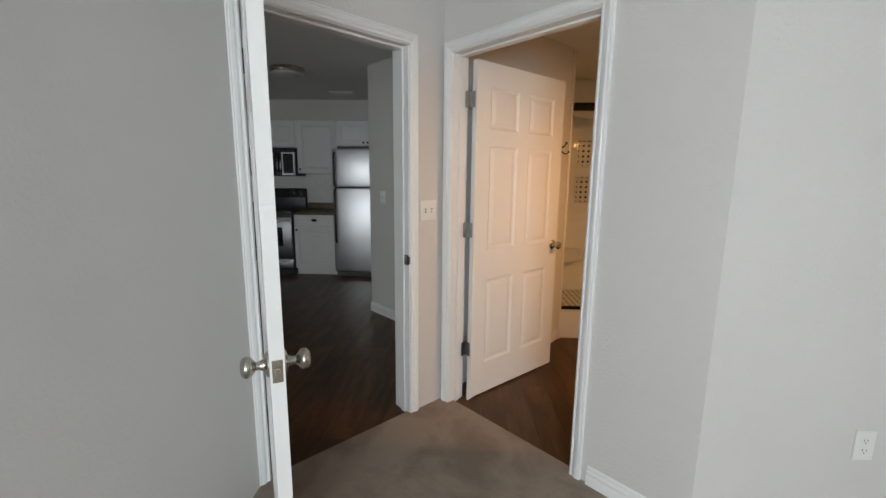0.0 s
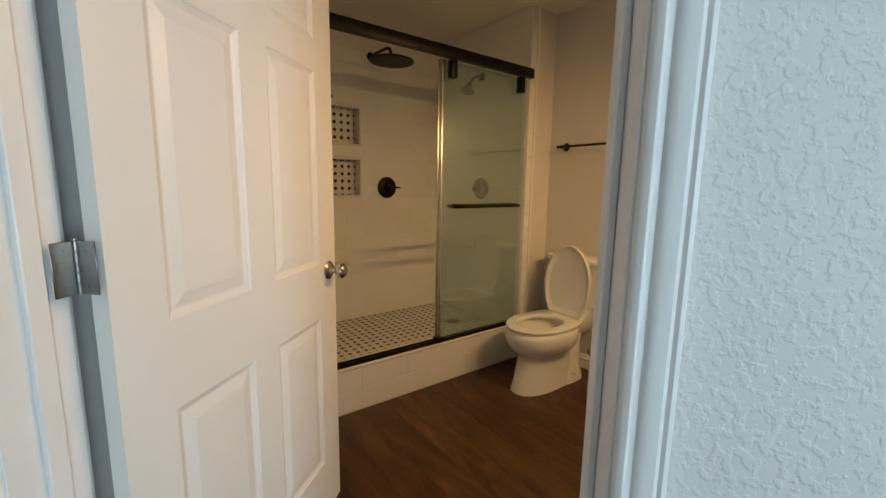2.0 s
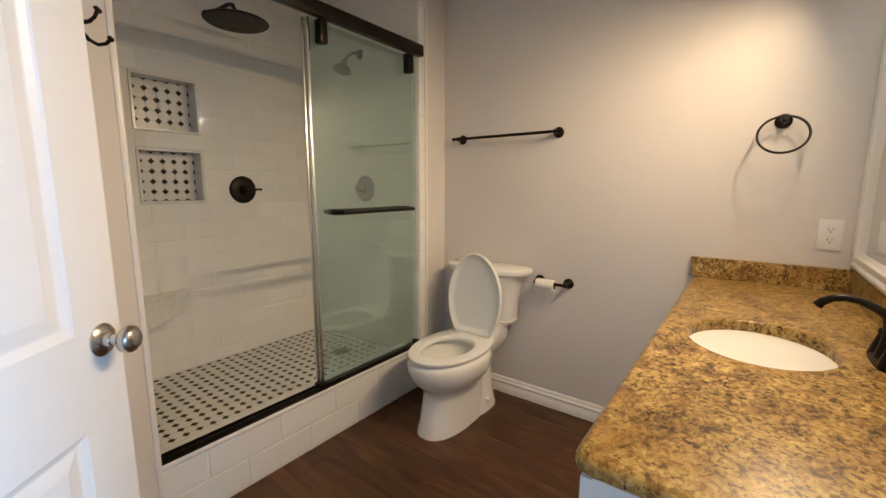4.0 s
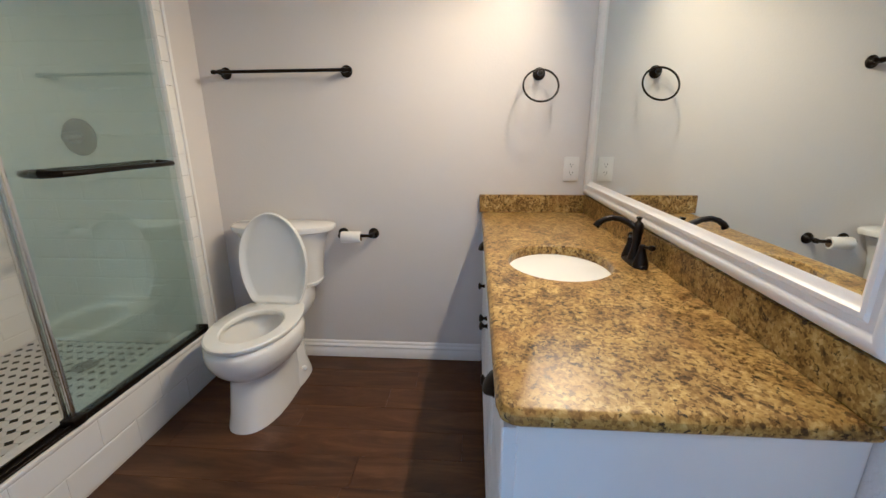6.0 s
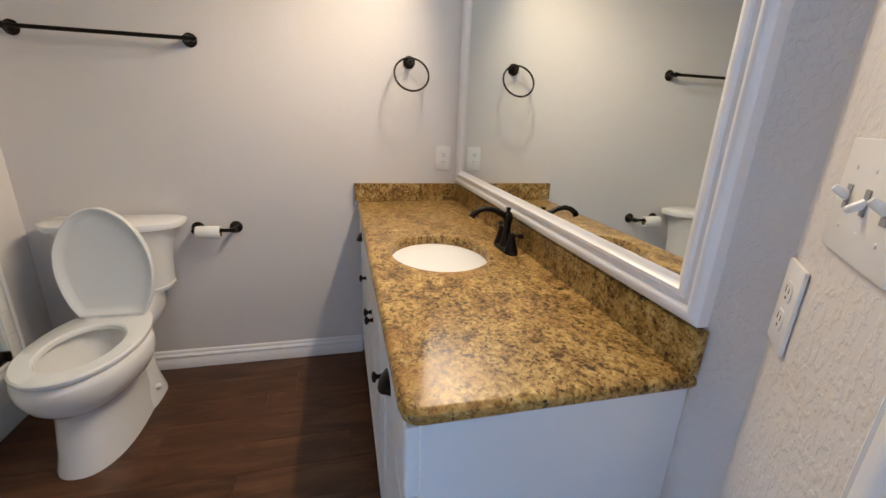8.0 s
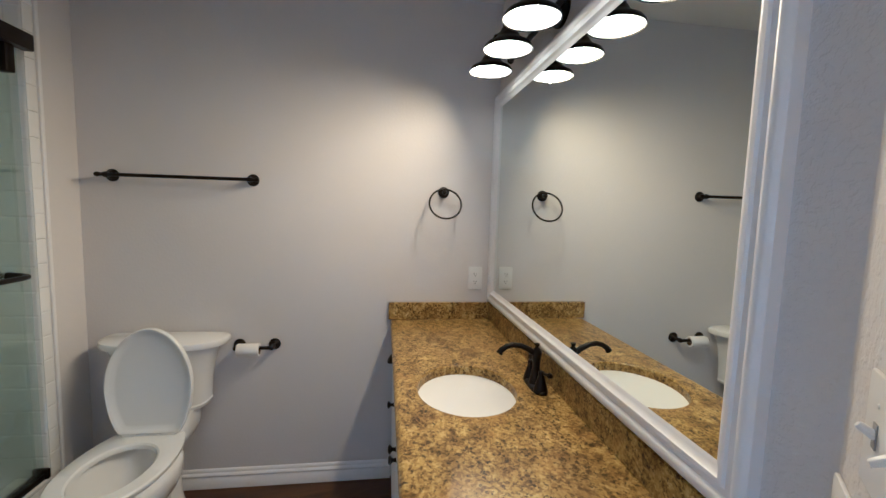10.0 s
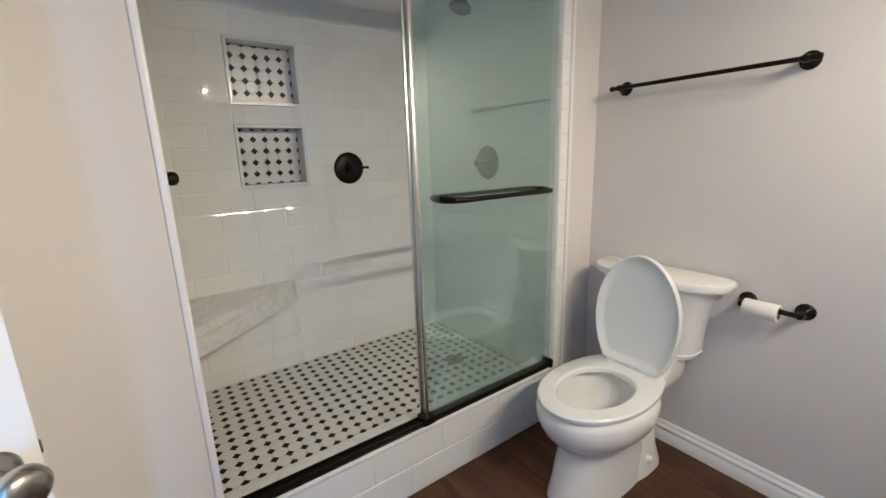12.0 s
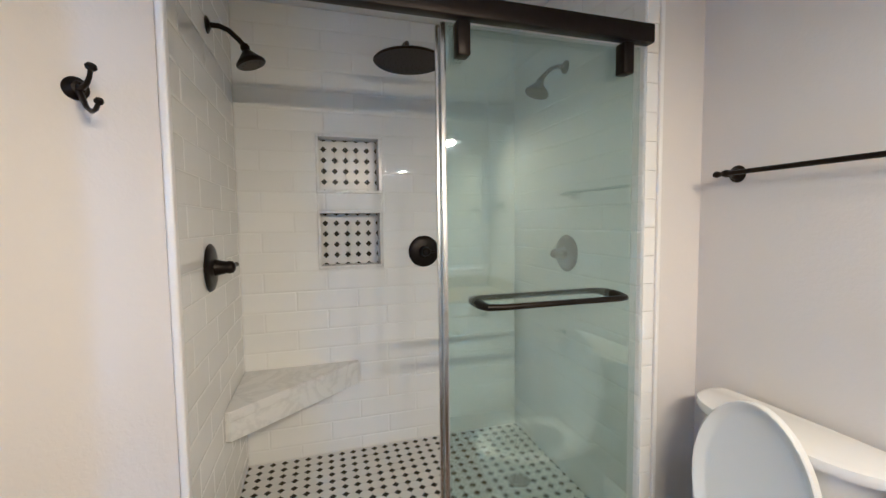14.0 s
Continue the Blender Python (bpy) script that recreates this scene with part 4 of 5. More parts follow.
def shower_head(m, label):
    s_ = thing("wall_mounted_shower", m, label, "shower head", "shower heads")
    bm = B()
    lathe(bm, [(0.0, 0.0), (0.030, 0.0), (0.029, 0.004), (0.020, 0.009), (0.012, 0.013), (0.0, 0.013)], 24, aim((0, 0, 0), (0, -1, 0)))
    part("flange", bm, M_BRONZE, s_)
    bm = B()
    tube(bm, [(0, -0.005, 0), (0, -0.04, 0.0), (0, -0.072, -0.012), (0, -0.102, -0.040), (0, -0.122, -0.062)], 0.0095, 12)
    part("shower_arm", bm, M_BRONZE, s_)
    d = Vector((0, -0.32, -0.95)).normalized()
    p = Vector((0, -0.122, -0.062))
    bm = B()
    lathe(bm, [(0.0, -0.005), (0.013, -0.005), (0.017, 0.006), (0.014, 0.018), (0.020, 0.026), (0.040, 0.048), (0.052, 0.060), (0.053, 0.068), (0.049, 0.072), (0.0, 0.072)], 30, aim(p, d))
    hd = part("spray_head", bm, M_BRONZE, s_)
    bm = B()
    for k in range(10):
        a = 2 * math.pi * k / 10
        q = aim(p, d)
        lathe(bm, [(0.0, 0.071), (0.003, 0.071), (0.0022, 0.0745), (0.0, 0.0745)], 6, q @ Matrix.Translation((0.032 * math.cos(a), 0.032 * math.sin(a), 0)))
    part("nozzle_ring", bm, M_SLOT, hd)["kind"] = "stuff"
    return s_


shower_head(pose(SX0 + 0.001, 4.56, 2.098, 0, 0, 90), "dark bronze shower head on a bent arm")
shower_head(pose(SX1 - 0.001, 4.495, 2.060, 0, 0, -90), "dark bronze shower head behind the glass")
rain = thing("overhead_rain_shower", pose(2.070, 5.0, 2.19), "large round dark bronze rain shower head", "shower head")
bm = B()
lathe(bm, [(0.0, -0.012), (0.032, -0.012), (0.031, 0.004), (0.022, 0.010), (0.013, 0.014), (0.0, 0.014)], 24, aim((0, 0.0, 0), (0, -1, 0)))
part("flange", bm, M_BRONZE, rain)
bm = B()
tube(bm, [(0, -0.0, 0), (0, -0.12, 0.004), (0, -0.24, 0.002), (0, -0.285, -0.010), (0, -0.308, -0.045)], 0.0105, 12)
part("shower_arm", bm, M_BRONZE, rain)
bm = B()
lathe(bm, [(0.0, 0.006), (0.018, 0.004), (0.022, -0.012), (0.060, -0.020), (0.152, -0.030), (0.158, -0.036), (0.152, -0.042), (0.0, -0.043)], 48, Matrix.Translation((0.003, -0.31, -0.062)))
hd = part("spray_head", bm, M_BRONZE, rain)
bm = B()
for r, n in ((0.03, 8), (0.06, 16), (0.09, 22), (0.112, 30), (0.132, 36)):
    for k in range(n):
        a = 2 * math.pi * k / n
        lathe(bm, [(0.0, 0.0), (0.0026, 0.0), (0.0018, -0.003), (0.0, -0.003)], 6, Matrix.Translation((0.003 + r * math.cos(a), -0.31 + r * math.sin(a), -0.105)))
part("nozzle_ring", bm, M_SLOT, hd)["kind"] = "stuff"

# ---------------------------------------------------------------- toilet (local: wall at y=0, front towards -y)
toilet = thing("toilet", pose(3.0, 3.648, 0, 0, 0, -90), "white two-piece toilet with the seat down and lid raised", "toilet")
bm = B()
NR = 40
rings = [oval(0, -0.42, z, rx, fr, NR, p, bk) for z, rx, fr, p, bk in (
    (0.0, 0.118, 0.252, 2.4, 0.30), (0.012, 0.117, 0.250, 2.4, 0.30), (0.06, 0.110, 0.232, 2.4, 0.285), (0.14, 0.104, 0.214, 2.5, 0.27), (0.200, 0.104, 0.203, 2.4, 0.26), (0.220, 0.110, 0.206, 2.3, 0.25),
    (0.236, 0.128, 0.222, 2.2, 0.24), (0.254, 0.152, 0.244, 2.15, 0.23), (0.278, 0.172, 0.266, 2.1, 0.22), (0.306, 0.185, 0.280, 2.1, 0.218), (0.336, 0.193, 0.290, 2.1, 0.215), (0.364, 0.194, 0.291, 2.1, 0.215), (0.382, 0.190, 0.286, 2.1, 0.215), (0.392, 0.180, 0.274, 2.1, 0.21))]
rings += [oval(0, -0.43, z, rx, fr, NR, 2.1, bk) for z, rx, fr, bk in ((0.392, 0.138, 0.212, 0.165), (0.372, 0.134, 0.206, 0.160), (0.32, 0.124, 0.190, 0.145), (0.27, 0.100, 0.150, 0.110), (0.22, 0.070, 0.095, 0.07), (0.19, 0.05, 0.06, 0.05))]
loft(bm, rings)
part("bowl", bm, M_PORC, toilet)
bm = B()
lathe(bm, [(0.0, 0.0), (0.066, 0.0), (0.066, 0.001), (0.0, 0.001)], 28, Matrix.Translation((0, -0.44, 0.238)))
part("bowl_water", bm, M_WATER, toilet, "shallow water in the bowl")
bm = B()
loft(bm, [oval(0, -0.13, z, rx, ry, 36, 4.5, 0.10) for z, rx, ry in ((0.30, 0.085, 0.10), (0.345, 0.118, 0.135), (0.392, 0.138, 0.145), (0.440, 0.140, 0.100), (0.478, 0.142, 0.085))])
part("tank_deck", bm, M_PORC, toilet)
bm = B()
loft(bm, [oval(0, -0.235, z, rx, 0.14 if z < 0.2 else 0.02, 28, 3.2, bk) for z, rx, bk in ((0.0, 0.122, 0.13), (0.02, 0.120, 0.128), (0.10, 0.098, 0.115), (0.24, 0.088, 0.12), (0.36, 0.10, 0.16))])
part("trapway_base", bm, M_PORC, toilet)
for sx in (-1, 1):
    bm = B()
    lathe(bm, [(0.0, 0.0), (0.013, 0.0), (0.013, 0.012), (0.009, 0.019), (0.0, 0.021)], 18, aim((sx * 0.108, -0.245, 0.062), (sx, 0, 0.35)))
    part("bolt_cap", bm, M_PORC, toilet)
bm = B()
loft(bm, [oval(0, -0.040, z, rx, fr, 44, 3.4, 0.026) for z, rx, fr in ((0.470, 0.160, 0.120), (0.476, 0.176, 0.132), (0.492, 0.182, 0.136), (0.497, 0.178, 0.132), (0.52, 0.179, 0.133), (0.60, 0.184, 0.137), (0.67, 0.195, 0.141), (0.72, 0.211, 0.145), (0.755, 0.232, 0.150), (0.764, 0.238, 0.151))])
part("tank", bm, M_PORC, toilet)
bm = B()
loft(bm, [oval(0, -0.038, z, rx, fr, 44, 2.9, 0.028) for z, rx, fr in ((0.757, 0.240, 0.150), (0.764, 0.262, 0.163), (0.780, 0.268, 0.167), (0.792, 0.265, 0.164), (0.798, 0.252, 0.150))])
part("tank_lid", bm, M_PORC, toilet)
bm = B()
tube(bm, [(-0.15, -0.180, 0.71), (-0.15, -0.200, 0.71)], 0.010, 12)
tube(bm, [(-0.15, -0.198, 0.71), (-0.11, -0.201, 0.708), (-0.075, -0.200, 0.703)], [0.006, 0.007, 0.009], 12)
part("flush_lever", bm, M_CHROME, toilet, "chrome flush lever")


def egg(half, back, front, wide, n=48, p=2.2):
    """Seat outline: a straight back at y=back, half wide there, widest near the middle, rounded at y=front."""
    mid = back + (front - back) * 0.46
    out = []
    for k in range(n):
        a = 2 * math.pi * k / n
        c, s_ = math.cos(a), math.sin(a)
        if s_ <= 0:
            out.append((math.copysign(abs(c) ** (2 / p), c) * wide, mid + abs(s_) ** (2 / p) * (front - mid)))
        else:
            f = s_ ** 1.15
            w_ = wide * math.sqrt(max(0.0, 1 - (1 - (half / wide) ** 2) * f * f))
            x = w_ * math.copysign(min(1.0, abs(c) * 2.6), c) if abs(c) < 0.385 else math.copysign(w_, c)
            out.append((x, mid + min(1.0, f * 1.09) * (back - mid)))
    return out


def shrunk(pts, d):
    cx, cy = sum(p[0] for p in pts) / len(pts), sum(p[1] for p in pts) / len(pts)
    rx, ry = max(abs(p[0] - cx) for p in pts), max(abs(p[1] - cy) for p in pts)
    return [(cx + (x - cx) * (1 - d / rx), cy + (y - cy) * (1 - d / ry)) for x, y in pts]


SEAT = egg(0.112, -0.205, -0.712, 0.184, p=2.05)
HOLE = [(x, y) for x, y, _ in oval(0, -0.455, 0, 0.118, 0.182, 48, 2.1, 0.150)]
bm = B()
rows_ = [[(x, y, z) for x, y in shrunk(SEAT, d)] for z, d in ((0.397, 0.003), (0.401, 0.0), (0.413, 0.0), (0.418, 0.006))]
rows_ += [[(x, y, z) for x, y in shrunk(HOLE, d)] for z, d in ((0.418, -0.007), (0.412, 0.0), (0.397, 0.002))]
made = [[bm.verts.new(p) for p in r] for r in rows_]
made.append(made[0])
for a_, b_ in zip(made, made[1:]):
    for k in range(48):
        bm.faces.new((a_[k], a_[(k + 1) % 48], b_[(k + 1) % 48], b_[k]))
part("seat", bm, M_SEAT, toilet, "white plastic seat, lowered")
LIDP = egg(0.104, 0.0, -0.452, 0.172, p=1.9)
lm = pose(0.004, -0.240, 0.426, -93.5, 0, 0)
bm = B()
loft(bm, [[tuple(lm @ Vector((x, y, z))) for x, y in shrunk(LIDP, d)] for z, d in ((0.005, 0.040), (0.003, 0.030), (-0.006, 0.016), (-0.011, 0.009), (-0.012, 0.004), (-0.008, 0.0), (0.008, 0.0), (0.014, 0.006), (0.017, 0.030))])
part("lid", bm, M_SEAT, toilet, "white plastic lid, raised against the tank")
for sx in (-0.075, 0.075):
    bm = B()
    bx(bm, sx - 0.028, sx + 0.028, -0.250, -0.215, 0.400, 0.432, 0.007, 3)
    part("seat_hinge", bm, M_SEAT, toilet)


# ---------------------------------------------------------------- bronze wall fittings (local: -y off the wall)
def post(bm, x, z, reach):
    lathe(bm, [(0.0, 0.0), (0.028, 0.0), (0.028, 0.004), (0.024, 0.009), (0.020, 0.010), (0.017, 0.016), (0.010, 0.022), (0.008, reach - 0.016), (0.012, reach - 0.012), (0.013, reach), (0.010, reach + 0.010), (0.0, reach + 0.013)], 24, aim((x, 0, z), (0, -1, 0)))
    return bm


tb = thing("towel_bar", pose(3.0, 3.582, 1.522, 0, 0, -90), "dark bronze towel bar on the wall above the toilet", "towel bar")
for x in (-0.30, 0.30):
    part("post", post(B(), x, 0, 0.052), M_BRONZE, tb)
bm = B()
tube(bm, [(-0.325, -0.054, 0), (0.325, -0.054, 0)], 0.0078, 12)
rod = part("bar", bm, M_BRONZE, tb)
for x in (-0.330, 0.330):
    bm = B()
    lathe(bm, [(0.0, -0.012), (0.008, -0.010), (0.0115, 0.0), (0.008, 0.010), (0.0, 0.012)], 16, aim((x, -0.054, 0), (1, 0, 0)))
    part("finial", bm, M_BRONZE, rod)

tr = thing("towel_ring", pose(3.0, 2.376, 1.496, 0, 0, -90), "dark bronze towel ring above the vanity", "towel ring")
part("post", post(B(), 0, 0, 0.040), M_BRONZE, tr)
bm = B()
ringbar(bm, (0, -0.078, -0.057), (1, 0, 0), (0, -0.42, -0.907), 0.078, 0.0045, 48, 10)
part("ring", bm, M_BRONZE, tr)

tp = thing("toilet_paper_holder", pose(3.0, 3.273, 0.730, 0, 0, -90), "dark bronze toilet paper holder with a part-used roll", "toilet paper holder")
for x in (-0.081, 0.081):
    part("post", post(B(), x, 0, 0.060), M_BRONZE, tp)
bm = B()
tube(bm, [(-0.081, -0.062, 0), (-0.03, -0.062, 0), (0.03, -0.062, 0), (0.081, -0.062, 0)], 0.0085, 12)
part("spindle", bm, M_BRONZE, tp)
roll = thing("toilet_paper_roll", pose(3.0, 3.296, 0.722, 0, 0, -90), "white toilet paper roll, nearly used up, on its holder", "toilet paper")
bm = B()
for r0, r1 in ((0.020, 0.030),):
    rr = [(r0, -0.05), (r1 - 0.001, -0.05), (r1, -0.048), (r1, 0.048), (r1 - 0.001, 0.05), (r0, 0.05), (r0, -0.05)]
    made = []
    q = aim((0, -0.062, 0), (1, 0, 0))
    loft(bm, [[q @ Vector((r * math.cos(2 * math.pi * k / 32), r * math.sin(2 * math.pi * k / 32), z)) for k in range(32)] for r, z in rr], False, False)
part("paper", bm, M_PAPER, roll)
bm = B()
q = aim((0, -0.062, 0), (1, 0, 0))
loft(bm, [[q @ Vector((r * math.cos(2 * math.pi * k / 24), r * math.sin(2 * math.pi * k / 24), z)) for k in range(24)] for r, z in ((0.0205, -0.0505), (0.0205, 0.0505), (0.019, 0.0505), (0.019, -0.0505), (0.0205, -0.0505))], False, False)
part("core", bm, M_CARD, roll)

hk = thing("robe_hook", pose(1.203, 3.883, 1.655, 0, 0, 45), "dark bronze double robe hook beside the shower", "robe hook")
bm = B()
lathe(bm, [(0.0, 0.0), (0.0235, 0.0), (0.0235, 0.004), (0.020, 0.008), (0.017, 0.009), (0.012, 0.015), (0.0, 0.017)], 26, aim((0, 0, 0), (0, -1, 0)))
part("hook_plate", bm, M_BRONZE, hk)
bm = B()
tube(bm, [(0, -0.012, 0.0), (0, -0.030, -0.003), (0, -0.050, 0.001), (0, -0.063, 0.012), (0, -0.070, 0.026)], [0.007, 0.006, 0.005, 0.0045, 0.0045], 10)
lathe(bm, [(0.0, -0.006), (0.009, -0.004), (0.0105, 0.0), (0.008, 0.005), (0.0, 0.0065)], 16, aim((0, -0.072, 0.030), (0, -0.7, 0.6)))
part("upper_prong", bm, M_BRONZE, hk)
bm = B()
tube(bm, [(0, -0.012, -0.004), (0, -0.026, -0.020), (0, -0.044, -0.044), (0, -0.064, -0.055), (0, -0.082, -0.052), (0, -0.093, -0.042)], [0.007, 0.006, 0.005, 0.0045, 0.0045, 0.0045], 10)
lathe(bm, [(0.0, -0.005), (0.0075, -0.004), (0.0085, 0.0), (0.006, 0.005), (0.0, 0.006)], 16, aim((0, -0.095, -0.039), (0, -0.7, 0.7)))
part("lower_prong", bm, M_BRONZE, hk)


# ---------------------------------------------------------------- cabinets (local: front towards -y, back at y=0)
CAB_STEPS = [(0.0, 0.0), (0.003, 0.002), (0.050, 0.002), (0.054, 0.008), (0.062, 0.009), (0.084, 0.003), (0.088, 0.003)]


def cab_front(name, parent, x0, x1, z0, z1, y, th=0.019, flat=False, label=""):
    bm = B()
    bx(bm, x0, x1, y - th + 0.0095, y, z0, z1)
    st = [(0.0, 0.0), (0.004, -0.003), (0.016, -0.0045), (0.020, -0.0045)] if flat else CAB_STEPS
    q = [(x0, z0), (x1, z0), (x1, z1), (x0, z1)]
    for k in range(4):
        a, b = q[k], q[(k + 1) % 4]
        bm.faces.new([bm.verts.new(p) for p in ((a[0], y - th + 0.0095, a[1]), (b[0], y - th + 0.0095, b[1]), (b[0], y - th, b[1]), (a[0], y - th, a[1]))])
    nested(bm, x0, x1, z0, z1, st, y - th, 1)
    return part(name, bm, M_CAB, parent, label, smooth=0)


def round_knob(parent, x, y, z):
    bm = B()
    lathe(bm, [(0.0, 0.0), (0.009, 0.0), (0.007, 0.004), (0.005, 0.011), (0.009, 0.016), (0.0145, 0.020), (0.0145, 0.023), (0.010, 0.027), (0.0, 0.028)], 20, aim((x, y, z), (0, -1, 0)))
    part("knob", bm, M_BRONZE, parent, "dark bronze knob")


def cup_pull(parent, x, y, z):
    bm = B()
    rows = []
    for k in range(9):
        a = math.pi / 2 * k / 8
        rows.append([(x + 0.042 * math.cos(t) * (0.55 + 0.45 * math.cos(a)), y - 0.001 - 0.027 * math.sin(a) * max(0.0, math.sin(t)) ** 0.6, z - 0.006 + 0.030 * math.cos(a) * max(0.0, math.sin(t)) ** 0.6 - 0.006 * math.sin(a)) for t in [math.pi * j / 16 for j in range(17)]])
    vs = [[bm.verts.new(p) for p in r] for r in rows]
    for a, b in zip(vs, vs[1:]):
        for k in range(16):
            bm.faces.new((a[k], a[k + 1], b[k + 1], b[k]))
    bmesh.ops.remove_doubles(bm, verts=bm.verts, dist=1e-5)
    bmesh.ops.solidify(bm, geom=bm.faces[:], thickness=0.002)
    part("cup_pull", bm, M_BRONZE, parent, "dark bronze cup pull")


CT = 0.852                                   # vanity counter height
VX0, VX1, VY1 = 1.445, 2.978, 2.598


def vanity_unit(x0, x1, label, doors):
    """One base unit of the vanity, seen with its front towards +y of the room."""
    w, d, h = x1 - x0, VY1 - 2.107, CT - 0.032
    c = thing("vanity_cabinet", pose(x1, 2.107, 0, 0, 0, 180), label, "cabinet", "vanity cabinets")
    bm = B()
    bx(bm, 0.0005, w - 0.0005, -d, 0, 0.095, h, 0.001, 1)
    part("body", bm, M_CAB, c)
    bm = B()
    bx(bm, 0.0005, w - 0.0005, -d + 0.062, 0, 0.0, 0.095)
    part("toe_kick", bm, M_CAB, c)
    g = 0.012
    dw = cab_front("drawer_front", c, g, w - g, h - 0.155, h - 0.014, -d, flat=True)
    if len(doors) == 1:
        cup_pull(dw, w / 2, -d - 0.019, h - 0.085)
    n = len(doors)
    step = (w - 2 * g) / n
    for k, side in enumerate(doors):
        a, b = g + k * step + (0.0015 if k else 0), g + (k + 1) * step - (0.0015 if k < n - 1 else 0)
        dr_ = cab_front("cabinet_door", c, a, b, 0.112, h - 0.168, -d)
        round_knob(dr_, b - 0.028 if side > 0 else a + 0.028, -d - 0.019, h - 0.20)
    return c


vanity_unit(VX0, 1.90, "white painted vanity unit with a drawer over a door", [-1])
vanity_unit(1.90, 2.50, "white painted sink base unit with two doors", [1, -1])
vanity_unit(2.50, VX1, "white painted vanity unit with a drawer over a door", [1])

# ---- counter with a cut-out for the basin
SINK = (2.165, 2.402, 0.182, 0.155)
ct = thing("vanity_countertop", pose(0, 0, 0), "polished golden-brown speckled granite vanity countertop", "countertop")
bm = B()
X0, X1, Y0, Y1 = 1.432, 2.998, 2.107, 2.630
NS = 64


def edge_point(a, grow):
    """Where the ray at angle a from the basin's middle meets the slab's outline, drawn in by grow at its free edges."""
    c, s_ = math.cos(a), math.sin(a)
    x0, y1, r = X0 + grow, Y1 - grow, 0.034 - grow
    k = min(((X1 if c > 0 else x0) - SINK[0]) / c if abs(c) > 1e-9 else 1e9, ((y1 if s_ > 0 else Y0) - SINK[1]) / s_ if abs(s_) > 1e-9 else 1e9)
    x, y = SINK[0] + c * k, SINK[1] + s_ * k
    ax, ay = x0 + r, y1 - r
    if x < ax and y > ay:
        dx, dy = SINK[0] - ax, SINK[1] - ay
        b = dx * c + dy * s_
        k = -b + math.sqrt(max(0.0, b * b - (dx * dx + dy * dy - r * r)))
        x, y = SINK[0] + c * k, SINK[1] + s_ * k
    return (x, y)


corner = math.atan2(Y1 - SINK[1], X0 - SINK[0])
angs = sorted([2 * math.pi * k / NS for k in range(NS)] + [math.atan2(y - SINK[1], x - SINK[0]) % (2 * math.pi) for x, y in ((X0, Y0), (X1, Y0), (X1, Y1))] + [corner + radians(d) for d in (-2.4, -1.6, -0.8, 0.0, 0.8, 1.6, 2.4)])


def slab_ring(z, grow, hole=None):
    out = []
    for a in angs:
        if hole is not None:
            out.append((SINK[0] + math.cos(a) * (SINK[2] + hole), SINK[1] + math.sin(a) * (SINK[3] + hole), z))
        else:
            out.append((*edge_point(a, grow), z))
    return out


prof = [slab_ring(CT - 0.032, 0, 0.0), slab_ring(CT - 0.032, 0.016)]
for k in range(7):
    a = -math.pi / 2 + math.pi * k / 6
    prof.append(slab_ring(CT - 0.016 + 0.016 * math.sin(a), 0.016 - 0.016 * math.cos(a)))
prof += [slab_ring(CT, 0, 0.004), slab_ring(CT - 0.004, 0, 0.0), slab_ring(CT - 0.032, 0, 0.0)]
loft(bm, prof, False, False)
part("slab", bm, M_GRANITE, ct, smooth=30)
for nm, q in (("backsplash", (1.434, 2.976, 2.106, 2.128)), ("side_splash", (2.977, 2.999, 2.106, 2.640))):
    bm = B()
    bx(bm, q[0], q[1], q[2], q[3], CT, CT + 0.086, 0.002, 1)
    part(nm, bm, M_GRANITE, ct, "granite splash strip")
bs = thing("sink_basin", pose(SINK[0], SINK[1], CT - 0.033), "white oval undermount sink basin", "sink")
bm = B()
rings = [oval(0, 0, z, SINK[2] + d, SINK[3] + d, 48) for z, d in ((0.0, 0.022), (0.0, 0.004), (-0.010, 0.002), (-0.05, -0.012), (-0.10, -0.045), (-0.125, -0.085), (-0.135, -0.125))]
loft(bm, rings, False, True)
bmesh.ops.solidify(bm, geom=bm.faces[:], thickness=0.004)
part("basin", bm, M_PORC, bs)
bm = B()
lathe(bm, [(0.0, -0.133), (0.022, -0.133), (0.022, -0.130), (0.016, -0.128), (0.0, -0.128)], 24)
part("drain", bm, M_BRONZE, bs)
bm = B()
lathe(bm, [(0.0, 0.0), (0.008, 0.0), (0.007, 0.002), (0.0, 0.002)], 14, aim((0.0, 0.147, -0.042), (0, -1, 0.25)))
part("overflow", bm, M_SLOT, bs)

# ---- faucet (local: spout towards +y)
fc = thing("faucet", pose(2.160, 2.178, CT) @ Matrix.Scale(0.9, 4), "dark bronze two-handle centreset faucet with arched spout", "faucet")
bm = B()
loft(bm, [oval(0, 0, z, rx, ry, 32, 2.6) for z, rx, ry in ((0.0, 0.082, 0.027), (0.008, 0.081, 0.026), (0.014, 0.074, 0.021), (0.016, 0.05, 0.012))])
part("base_plate", bm, M_BRONZE, fc)
bm = B()
lathe(bm, [(0.0, 0.005), (0.024, 0.005), (0.022, 0.02), (0.017, 0.045), (0.0135, 0.07), (0.0145, 0.095), (0.018, 0.118), (0.017, 0.130), (0.012, 0.138), (0.007, 0.142), (0.006, 0.147), (0.009, 0.152), (0.010, 0.157), (0.0, 0.159)], 26)
sp = part("spout_column", bm, M_BRONZE, fc)
bm = B()
